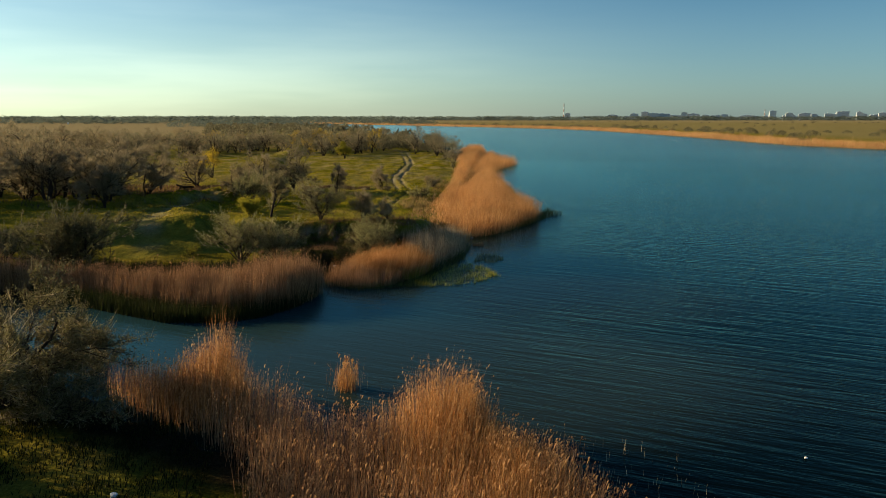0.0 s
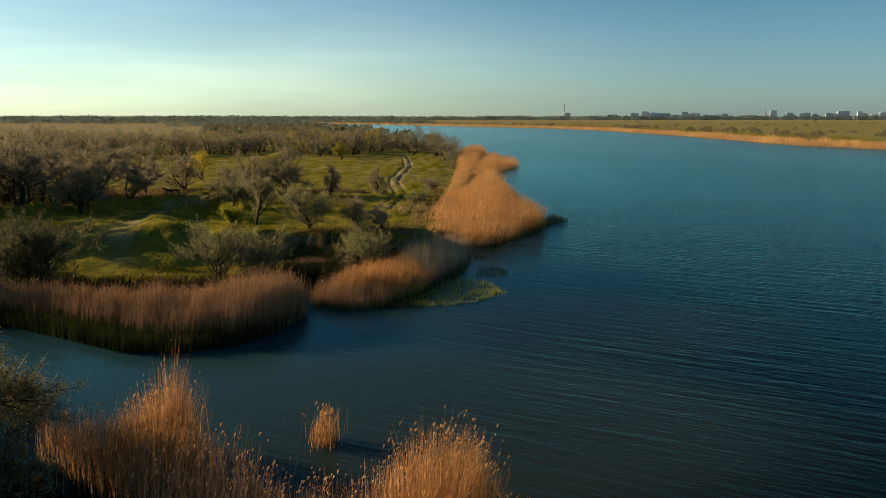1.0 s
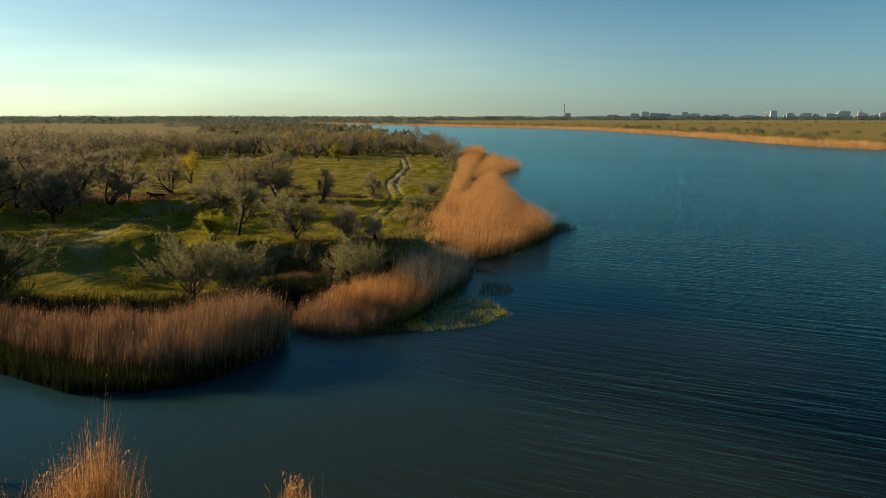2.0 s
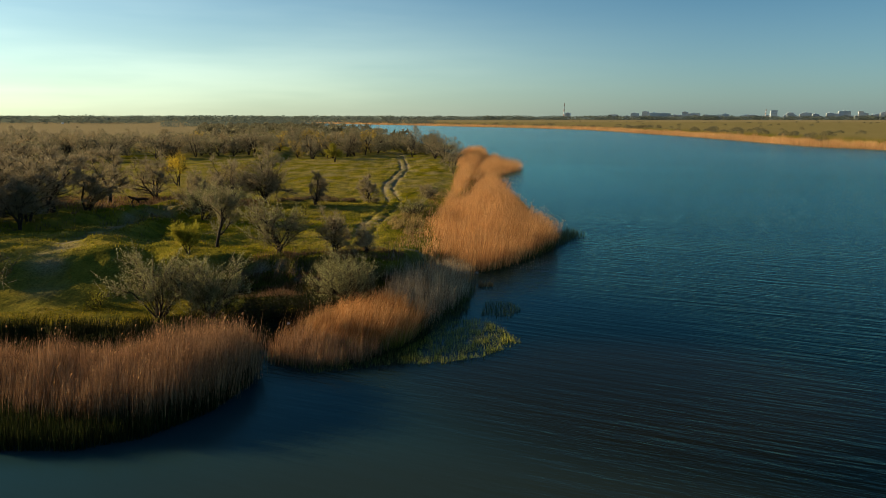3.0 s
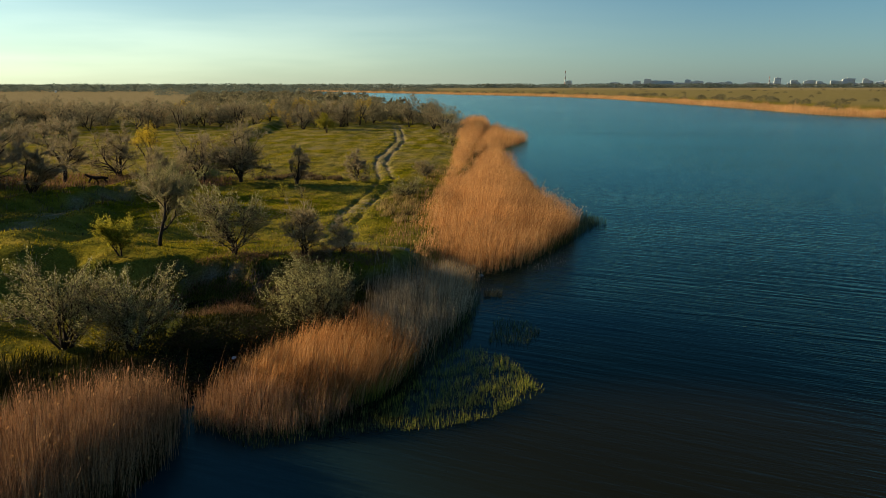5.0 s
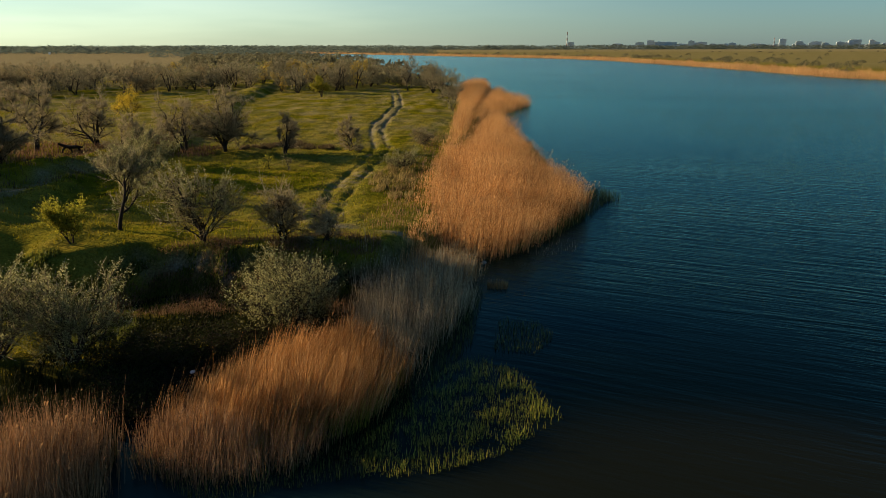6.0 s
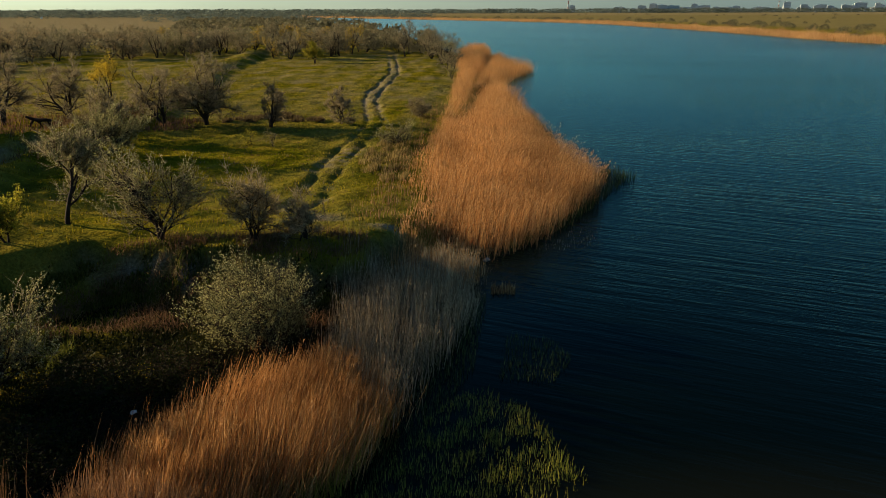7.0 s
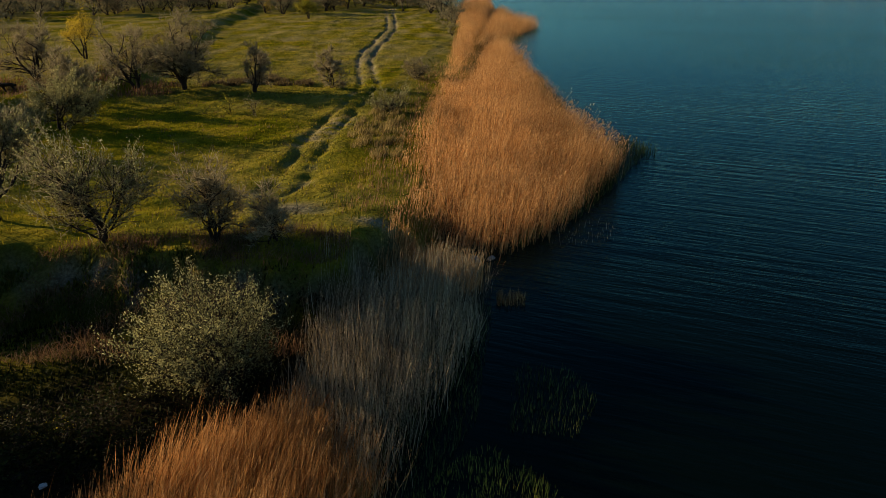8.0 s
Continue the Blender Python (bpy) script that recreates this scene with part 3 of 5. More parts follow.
def shore_shoots(name, label, poly, n, height, width, seed, mat=None, thin=None):
    rng = np.random.RandomState(seed)
    q = scatter(poly, n, rng, thin)
    z = np.maximum(land(q[:, 0], q[:, 1])[0], -0.2) - 0.1
    v, t, _, _ = blades(np.concatenate([q, z[:, None]], 1), height * rng.uniform(0.5, 1.2, n), width * rng.uniform(0.7, 1.3, n), (0.05, 0), rng, 0.25)
    return tagged(part(name, tri_mesh(name, v, t, mat or M_SHOOT)), label, "reeds", kind="stuff")


HOLLOW = [(-0.6, 112), (0.0, 124), (1.2, 140), (3.4, 152), (6, 157)]
FOLD = [(0.9, 150), (2.6, 177), (5.4, 223), (8.5, 251)]
SPIT = [(-3, 70.5), (-1, 71.4), (0.5, 70.8), (1.9, 71.2), (3.2, 72.6), (4.7, 75.3), (6.5, 79.2), (8.4, 83), (9.0, 86.3), (8.1, 90), (7.1, 96), (6.4, 103), (6.2, 111), (6.3, 119), (5.9, 129), (5.0, 139),
        (5.0, 150), (6.6, 160.5), (9, 170), (12.7, 181), (12.2, 187), (9.4, 196), (7.6, 214), (5.8, 245), (4.5, 268), (-4, 268), (-3.0, 215), (-2.0, 165), (-2.1, 129), (-2.6, 108), (-3.5, 95), (-4.2, 88), (-4.0, 82), (-2.6, 79), (-2.4, 75)]
MIDDLE_WEST = [(-9.0, 52.2), (-8.2, 51.5), (-5.2, 51.3), (-3.1, 53.0), (-2.0, 56.0), (-4.3, 58.6), (-5.9, 57.6), (-7.7, 55.4), (-9.2, 53.0)]
MIDDLE_EAST = [(-2.9, 53.6), (-1.6, 57.3), (0.1, 62), (0.4, 66), (0.3, 68.6), (-1.5, 68.4), (-2.6, 66.6), (-4.6, 65.4), (-4.6, 61.4), (-4.6, 58.8), (-2.8, 56.5)]
COVE = [(-10.0, 50.2), (-9.3, 47.7), (-9.7, 45.0), (-11.3, 42.6), (-13.6, 42.0), (-16.5, 42.5), (-19, 43.7), (-23, 45.5), (-28, 47.0), (-33, 47), (-33, 48.5), (-26, 48), (-20, 46.9), (-14, 47.4), (-11, 50.6)]
FRONT = [(-14.6, 30.2), (-12, 28.6), (-10.4, 30), (-9.1, 30.3), (-8.5, 28.3), (-6, 26.8), (-4.6, 25.3), (-2.6, 25.0), (-1.5, 26.4), (0.9, 26.6), (2.1, 23.9), (3.7, 23), (4.6, 20.5), (5.8, 18), (7.4, 14), (8, 12), (-3, 12), (-4.8, 17), (-5.6, 20.5), (-6.3, 22.6), (-8.2, 24.6), (-11, 26.9), (-14, 29.0)]

reed_stand("reed_bed", "broad orange-tan dry reed bed running out along the lake shore", SPIT, 70000, 2.5, 0.018, 21, heads=0.30, bend=0.30, plume=0.14, leaf=0.45, lean=(0.16, -0.03),
           thin=lambda x, y: np.where(y < 112, 1.0, np.where(y < 150, 0.55, 0.3)) * (0.1 + 0.9 * sstep(x + 1.1 * wobble(x, y, 3.0, 40), -4.3, -0.6)) * (1 - 0.6 * np.exp(-(dist(x, 0.3 * y, [(a, 0.3 * b) for a, b in HOLLOW]) / 1.4) ** 2)), tall=lambda x, y: (1.0 - 0.2 * sstep(y, 76, 71) + 0.1 * sstep(y, 80, 90)) * (1 - 0.62 * np.exp(-(dist(x, 0.3 * y, [(a, 0.3 * b) for a, b in HOLLOW]) / 1.6) ** 2) - 0.6 * np.exp(-(dist(x, 0.1 * y, [(a, 0.1 * b) for a, b in FOLD]) / 0.9) ** 2) - 0.15 * np.exp(-((x - 0.2) / 1.5) ** 2 - ((y - 132) / 9.0) ** 2) - 0.35 * np.exp(-((x + 0.4 - 0.05 * (y - 90)) / 1.0) ** 2 - ((y - 92) / 7.0) ** 2)) * (1 + 0.16 * wobble(x, y, 14, 19)) * (0.3 + 0.7 * sstep(x + 0.9 * wobble(x, y, 3, 20), -4.0, 1.2)))
reed_stand("reed_bed", "small orange patch of low reeds at the inlet", [(-2.9, 67.2), (0.3, 67), (0.4, 69.4), (-2.4, 69.8)], 3600, 1.45, 0.014, 28, heads=0.01, leaf=0.3)
reed_stand("reed_bed", "thin low fringe of pale reeds beside the meadow", [(-5.4, 71), (-2.8, 69.5), (-2.6, 76), (-3.2, 86), (-3.0, 100), (-2.4, 125), (-4.4, 125), (-5.0, 100), (-5.6, 86)], 1300, 0.65, 0.022, 27, heads=0, mat=M_REED_SHADE_DULL,
           thin=lambda x, y: 0.5 + 0.5 * wobble(x, y, 4, 15))
reed_stand("reed_bed", "orange dry reed bed leaning out over the water's edge", MIDDLE_WEST, 12000, 2.3, 0.013, 22, leaf=0.32, mat=M_REED_GOLD, heads=0.005, plume=0.13, lean=(0.26, -0.03), bend=0.2, tall=lambda x, y: 0.9 + 0.1 * sstep(x, -9.3, -6.8), thin=lambda x, y: np.clip(0.65 + 0.6 * wobble(x, y, 1.2, 43), 0.12, 1))
reed_stand("reed_bed", "short brown weathered reeds before the golden ones", [(-9.5, 51.9), (-8.9, 50.0), (-6.8, 49.2), (-5, 49.9), (-3.9, 51.6), (-5.4, 51.9), (-8, 52.3)], 4200, 1.75, 0.013, 49, leaf=0.3, heads=0, mat=M_REED_SHADE_DULL, bend=0.2,
           thin=lambda x, y: np.clip(0.6 + 0.6 * wobble(x, y, 1.2, 50), 0.1, 1))
reed_stand("reed_bed", "thin grey dry reed bed in the bank's shade", MIDDLE_EAST, 5200, 2.4, 0.014, 26, leaf=0.32, heads=0, mat=M_REED_PALE, bend=0.24, thin=lambda x, y: np.clip(0.5 + 0.8 * wobble(x, y, 1.5, 44), 0.06, 1))
reed_stand("reed_bed", "tall dry reed bed along the quiet cove", COVE, 30000, 2.75, 0.013, 23, heads=0.015, plume=0.12, mat=M_REED_SHADE_DULL, bend=0.13, tall=lambda x, y: 0.97 + 0.12 * sstep(x, -17, -11.5), thin=lambda x, y: np.clip(0.7 + 0.5 * wobble(x, y, 1.4, 45), 0.15, 1))
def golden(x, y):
    """Where the front reeds stand tallest and take the sunlit colour: 1 there, 0 between."""
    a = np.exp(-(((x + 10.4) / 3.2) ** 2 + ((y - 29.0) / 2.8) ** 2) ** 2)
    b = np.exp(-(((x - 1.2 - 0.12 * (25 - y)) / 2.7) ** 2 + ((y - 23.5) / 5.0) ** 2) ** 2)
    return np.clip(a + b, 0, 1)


def front_tall(x, y):
    return (1.0 + 0.62 * np.exp(-((x + 0.3) / 1.6) ** 2 - ((y - 25.5) / 2.4) ** 2) + 0.75 * np.exp(-((x + 9.6) / 0.8) ** 2 - ((y - 29.6) / 1.3) ** 2)
            + 0.22 * np.exp(-((x + 11) / 2.6) ** 2 - ((y - 29) / 2.2) ** 2) + 0.35 * np.exp(-((x + 6.8) / 1.2) ** 2 - ((y - 27.0) / 1.2) ** 2))


# one bed in two colours: golden for sunlit clumps, brown for shaded ones
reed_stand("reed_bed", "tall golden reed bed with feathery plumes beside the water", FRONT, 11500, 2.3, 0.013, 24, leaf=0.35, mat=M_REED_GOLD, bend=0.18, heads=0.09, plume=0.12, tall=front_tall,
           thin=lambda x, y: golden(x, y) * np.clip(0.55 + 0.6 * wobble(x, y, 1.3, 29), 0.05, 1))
reed_stand("reed_bed", "thinning reeds full of pale plumes on the near shore, browned for shade", FRONT, 11500, 2.4, 0.013, 48, leaf=0.38, mat=M_REED_SHADE_DULL, bend=0.22, heads=0.13, plume=0.12, tall=front_tall,
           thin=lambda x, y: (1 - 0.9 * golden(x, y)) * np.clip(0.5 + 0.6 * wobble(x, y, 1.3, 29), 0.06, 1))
reed_stand("reed_clump", "lone slender clump of dry reeds standing in open water", [(-4.7, 30.3), (-4.35, 30.3), (-4.35, 30.8), (-4.7, 30.8)], 260, 1.75, 0.014, 25, heads=0.15, edge=1.0, bend=0.08, mat=M_REED_GOLD)
shore_shoots("water_plants", "yellow-green young shoots growing out of shallow water", [(-3.2, 51), (-2.5, 49.8), (-1, 49.8), (1.2, 51), (3.3, 53.2), (2.1, 56.5), (0.6, 58), (-0.5, 57), (-2, 53.5)], 7600, 0.55, 0.015, 31, thin=lambda x, y: np.clip(0.55 + 0.6 * wobble(x, y, 1.6, 46), 0.08, 1))
shore_shoots("water_plants", "sparse green shoots at the foot of the reeds", [(-9.6, 50.4), (-6.7, 48.3), (-4.7, 49.1), (-2.5, 49.8), (-2, 53.5), (0.4, 59), (1, 66), (-1, 66), (-4, 52.5), (-8.6, 51.2)], 10000, 0.62, 0.016, 32, M_SHOOT_DARK)
shore_shoots("water_plants", "yellow-green stems at the foot of the orange reeds", [(-6.5, 50.2), (-3, 52.2), (-1.9, 56), (-3, 56), (-4.2, 53), (-6.5, 51.4)], 2000, 1.0, 0.014, 38)
shore_shoots("water_plants", "thin tuft of green shoots in the water", [(1.2, 58.6), (3.0, 58.4), (3.8, 60), (3.2, 61.8), (1.6, 62)], 1000, 0.55, 0.02, 33, M_SHOOT_DARK)
shore_shoots("water_plants", "tuft of dry stems standing in the water", [(1.2, 66), (2.2, 66), (2.2, 67), (1.2, 67)], 420, 0.6, 0.02, 34, M_REED_GOLD)
shore_shoots("water_plants", "green shoots under the end of the reed bed", [(2.2, 71.5), (6, 76.5), (10.8, 86.8), (12.2, 88.2), (10.6, 92), (9, 88), (4.5, 77), (2, 72.5)], 2400, 0.95, 0.022, 35, M_SHOOT_DARK)
shore_shoots("water_plants", "green shoots along the front of the cove reeds, darkened for shade", [(-10, 51), (-9.1, 47), (-9.8, 43.8), (-11.4, 41.3), (-13.6, 40.2), (-16.5, 40.1), (-23, 43.4), (-28, 46), (-28, 47), (-19, 44.2), (-16.5, 43.0), (-13.8, 42.5), (-11.2, 45)], 20000, 1.15, 0.02, 36, M_SHOOT_SHADE)
shore_shoots("water_plants", "scattered thin dry stems rising from the water", [(4.6, 21), (8.5, 20), (8, 25), (6, 26), (3.2, 26.6)], 110, 0.7, 0.016, 37, M_REED_PALE)

shore_shoots("water_plants", "dark green shoots along the open side of the reed bed", [(8.2, 90), (8.0, 97), (8.0, 108), (7.7, 120), (6.2, 123), (6.3, 104), (7.2, 94)], 1000, 1.25, 0.03, 39, M_SHOOT_DARK)
shore_shoots("water_plants", "scattered pale stems in the shallows before the reed bed", [(3.4, 71.8), (6.4, 72.4), (7.4, 75.2), (5.4, 75.0)], 130, 0.6, 0.018, 42, M_REED_PALE)

rng = np.random.RandomState(3)
far_line = FAR_SHORE[3:14]
far_strip = [(x - 7, y) for x, y in far_line] + [(x + 9 + 0.012 * y, y + 4 + 0.008 * y) for x, y in far_line][::-1]
reed_stand("reed_bed", "long bright orange reed belt along the opposite shore", far_strip, 60000, 2.9, 0.13, 41, heads=0, leaf=0, bend=1.0, edge=0.45, mat=M_REED_FAR, tall=lambda x, y: np.clip(0.85 + 0.3 * wobble(x, y, 26, 6) + 0.35 * wobble(x, y, 8, 47), 0.3, 1.7),
           thin=lambda x, y: np.clip(300.0 / (y + 1), 0.1, 1) ** 0.7 * np.clip(0.62 + 0.5 * wobble(x, y, 18, 4) + 0.35 * wobble(x, y, 7, 62), 0.05, 1))


def grass_cover(name, label, poly, n, height, width, seed, mat, thin, bend=0.5):
    rng = np.random.RandomState(seed)
    q = scatter(poly, n, rng, thin)
    z = land(q[:, 0], q[:, 1])[0] - 0.02
    v, t, _, _ = blades(np.concatenate([q, z[:, None]], 1), height * rng.uniform(0.4, 1.3, n), width * rng.uniform(0.6, 1.4, n), (0.2, 0), rng, bend)
    return tagged(part(name, tri_mesh(name, v, t, mat)), label, "grass", kind="stuff")


def on_meadow(x, y):
    z, soil, field, mud_shade = land(x, y)
    return np.clip(1 - soil * 1.3, 0, 1) * np.clip(1 - mud_shade, 0, 1) * np.clip(70.0 / y, 0.15, 1) * (0.55 + 0.45 * wobble(x, y, 3, 9))


grass_cover("grass", "short yellow-green spring grass on the meadow", [(-60, 60), (-3, 66), (-3, 150), (-10, 200), (-60, 200)], 54000, 0.18, 0.044, 51, M_GRASS, on_meadow)
grass_cover("weeds", "scattered brown tufts of last year's weeds on the meadow", [(-34, 70), (-3, 69.5), (-3.5, 110), (-8, 150), (-34, 150)], 7200, 0.2, 0.03, 60, M_WEED, lambda x, y: np.clip(-0.35 + 1.2 * wobble(x, y, 2.2, 33), 0, 1) * np.clip(80.0 / y, 0.2, 1))
grass_cover("weeds", "brown dead weeds on the eroded bank", [(-14, 60.5), (-9, 61), (-5, 61.5), (-3.5, 67), (-7, 67.2), (-13, 66)], 3000, 0.35, 0.02, 52, M_WEED, lambda x, y: 0.5 + 0.5 * wobble(x, y, 2.5, 3), 1.2)
grass_cover("weeds", "brown tangled dead scrub along the bank's slope", [(-17, 58.5), (-13, 61), (-8, 61.5), (-5, 62), (-3.6, 67), (-7, 68.2), (-12, 67.4), (-16, 65)], 7000, 0.42, 0.018, 58, M_DEAD, lambda x, y: np.clip(0.35 + 0.9 * wobble(x, y, 3.0, 31), 0, 1), 1.6)
grass_cover("weeds", "dry weeds on the old dyke", [(-50, 72), (-40, 76), (-31, 88), (-29, 105), (-33, 122), (-38, 145), (-44, 172), (-52, 172), (-46, 145), (-40, 122), (-36, 106), (-40, 92), (-52, 78)], 5000, 0.45, 0.05, 59, M_WEED, lambda x, y: np.clip(0.4 + 0.8 * wobble(x, y, 3.5, 32), 0, 1))
grass_cover("herbs", "leafy green nettles along the top of the bank", [(-21, 61), (-16, 62.5), (-12, 63.8), (-9, 64.4), (-8, 66), (-12, 66.2), (-16, 65.4), (-21, 64)], 4200, 0.22, 0.065, 61, M_NETTLE, lambda x, y: np.clip(0.3 + 0.9 * wobble(x, y, 2.0, 34), 0, 1))
grass_cover("grass", "tall yellow-green grass catching the sun below the bank", [(-14.6, 57.0), (-13.0, 57.6), (-13.2, 59.6), (-14.2, 60.8), (-16.6, 60.6), (-15.6, 58.6)], 2600, 0.42, 0.03, 63, M_NETTLE, lambda x, y: np.clip(0.4 + 0.8 * wobble(x, y, 1.6, 51), 0.02, 1))
grass_cover("herbs", "green herbs below the bank, darkened for its shade", [(-14, 51), (-10, 51.5), (-6, 58), (-4.5, 65), (-14, 63.5), (-17, 60), (-15, 55)], 9000, 0.16, 0.06, 53, M_HERB_SHADE, lambda x, y: 0.5 + 0.5 * wobble(x, y, 3.5, 5))
# the dark strip of bush shadow behind the reeds, done in blade colour
grass_cover("weeds", "rank sedge behind the cove reeds, darkened for the shade there", [(-34, 48.2), (-20, 47.6), (-12, 48.2), (-11.0, 52.5), (-14, 55.0), (-20, 54.8), (-27, 54.0), (-34, 53.2)], 19000, 0.65, 0.028, 62, M_HERB_SHADE, lambda x, y: np.clip(0.5 + 0.6 * wobble(x, y, 2.5, 36), 0, 1))
grass_cover("grass", "short green grass behind the cove reeds", [(-40, 53.6), (-27, 54.4), (-14, 55.2), (-12.5, 56.2), (-14, 60), (-20, 60), (-26, 57), (-40, 56)], 9000, 0.10, 0.04, 57, M_GRASS, lambda x, y: 0.6 + 0.4 * wobble(x, y, 4, 5))
grass_cover("herbs", "green grass and herbs on the near shore, darkened for shade", [(-24, 12), (-6, 12), (-7, 20), (-8, 24), (-12, 28), (-17, 29), (-24, 31)], 24000, 0.20, 0.034, 54, M_HERB_SHADE, lambda x, y: 0.5 + 0.5 * wobble(x, y, 2.5, 7))
grass_cover("weeds", "reddish dead weeds under the old trees", [(-60, 98), (-44, 99), (-33, 102), (-26, 103), (-25, 108), (-36, 114), (-60, 112)], 6000, 0.5, 0.06, 56, M_DEAD, lambda x, y: 0.5 + 0.5 * wobble(x, y, 5, 8))
grass_cover("weeds", "low grey-brown dead weeds in a strip across the meadow", [(-24, 107.5), (-19, 110.5), (-14, 109.5), (-13.6, 111.6), (-17.5, 113.6), (-20, 116), (-24, 111)], 3800, 0.42, 0.045, 64, M_WEED, lambda x, y: np.clip(0.3 + 0.9 * wobble(x, y, 3, 60), 0, 1))
grass_cover("weeds", "tall dry straw-coloured grass beside the silver bush", [(-7.6, 86), (-5.2, 82.5), (-3.8, 83), (-4.2, 92), (-5.4, 98), (-7.2, 98), (-7.6, 92)], 2600, 0.5, 0.035, 65, M_STRAW, lambda x, y: np.clip(0.2 + 0.9 * wobble(x, y, 2.4, 61), 0, 1))
grass_cover("weeds", "low green weeds along the edge between meadow and reeds", [(-7, 68), (-3, 70), (-3, 110), (-2, 150), (-5, 150), (-5.5, 110), (-5.5, 90), (-5, 78)], 2600, 0.24, 0.035, 55, M_NETTLE, lambda x, y: np.clip(0.2 + 0.9 * wobble(x, y, 3, 8), 0, 1))


# ---- trees and bushes ----
def tube(pts, radii, sides, vs, ts):
    """A tapered tube along points, added to the lists."""
    base = len(vs)
    for i, (p, r) in enumerate(zip(pts, radii)):
        d = (pts[min(i + 1, len(pts) - 1)] - pts[max(i - 1, 0)]).normalized()
        u = d.orthogonal().normalized()
        w = d.cross(u)
        for k in range(sides):
            a = 6.283 * k / sides
            vs.append(p + (u * math.cos(a) + w * math.sin(a)) * r)
    for i in range(len(pts) - 1):
        for k in range(sides):
            a, b = base + i * sides + k, base + i * sides + (k + 1) % sides
            ts.append((a, b, b + sides))
            ts.append((a, b + sides, a + sides))


def grow(rnd, height, spread, stems, levels, density, open_top, bare_stem):
    """Limbs of a spreading tree: lists of (points, radii, level)."""
    limbs = []

    def limb(p, d, length, r, level):
        k = 6 if level == 0 else 4 if level == 1 else 2
        pts, rad, q = [p.copy()], [r], d.copy()
        for i in range(k):
            q = (q + Vector((rnd.gauss(0, 0.27), rnd.gauss(0, 0.27), rnd.gauss(0.04, 0.17)))).normalized()
            pts.append(pts[-1] + q * (length / k))
            rad.append(r * (1 - 0.62 * (i + 1) / k))
        limbs.append((pts, rad, level))
        if level >= levels:
            return
        n = max(2, round(density[level] * (0.8 if level == 0 else 1.0) * rnd.uniform(0.8, 1.25)))
        for j in range(n):
            u = rnd.uniform(bare_stem if level == 0 else 0.2, 1.0)
            i = min(int(u * k), k - 1)
            at = pts[i].lerp(pts[i + 1], u * k - i)
            axis = (pts[i + 1] - pts[i]).normalized()
            a = rnd.uniform(0, 6.283)
            side = Vector((math.cos(a), math.sin(a), rnd.uniform(-0.45, open_top)))
            nd = (axis * rnd.uniform(0.5, 1.1) + side * rnd.uniform(0.5, 1.05)).normalized()
            limb(at, nd, length * rnd.uniform(0.40, 0.72) * (1.15 - 0.4 * u), max(0.006, rad[i] * 0.6), level + 1)

    for s in range(stems):
        a = 6.283 * (s + rnd.random() * 0.7) / stems
        out = spread / height * (0.35 if stems == 1 else 0.75)
        d = Vector((math.cos(a) * out * rnd.uniform(0.5, 1), math.sin(a) * out * rnd.uniform(0.5, 1), 1)).normalized()
        limb(Vector((math.cos(a) * 0.08 * (stems > 1), math.sin(a) * 0.08 * (stems > 1), -0.25)), d, height * rnd.uniform(0.62, 0.8), 0.035 * height / (stems ** 0.35) * rnd.uniform(0.8, 1.1), 0)
    return limbs


def leaf_cloud(limbs, n, size, spread, seed, from_level, single=False):
    """Small leaves near the outer limbs, in sprays along each twig."""
    rng = np.random.RandomState(seed)
    segs = [(p0, p1) for pts, _, lv in limbs if lv >= from_level for p0, p1 in zip(pts, pts[1:])]
    a = np.array([s[0] for s in segs])
    b = np.array([s[1] for s in segs])
    w = rng.uniform(0.1, 1, len(a)) ** 1.5 * np.linalg.norm(b - a, axis=1)
    k = rng.choice(len(a), n, p=w / w.sum())
    c = a[k] + (b[k] - a[k]) * rng.uniform(0, 1.1, n)[:, None] + rng.normal(0, spread, (n, 3))
    d = rng.normal(0, 1, (n, 3)) + (b[k] - a[k]) / np.linalg.norm(b[k] - a[k], axis=1)[:, None]
    d /= np.linalg.norm(d, axis=1)[:, None]
    e = np.cross(d, rng.normal(0, 1, (n, 3)))
    e /= np.linalg.norm(e, axis=1)[:, None]
    s = (size * rng.uniform(0.6, 1.4, n))[:, None]
    if single:
        return np.stack([c, c + d * s + e * s * 0.35, c + d * s - e * s * 0.35], 1).reshape(-1, 3), np.arange(3 * n).reshape(-1, 3)
    v = np.stack([c, c + d * s * 0.5 + e * s * 0.22, c + d * s * 0.5 - e * s * 0.22, c + d * s], 1).reshape(-1, 3)
    i = np.arange(n)[:, None] * 4
    return v, np.stack([i + [0, 2, 1], i + [1, 2, 3]], 1).reshape(-1, 3)


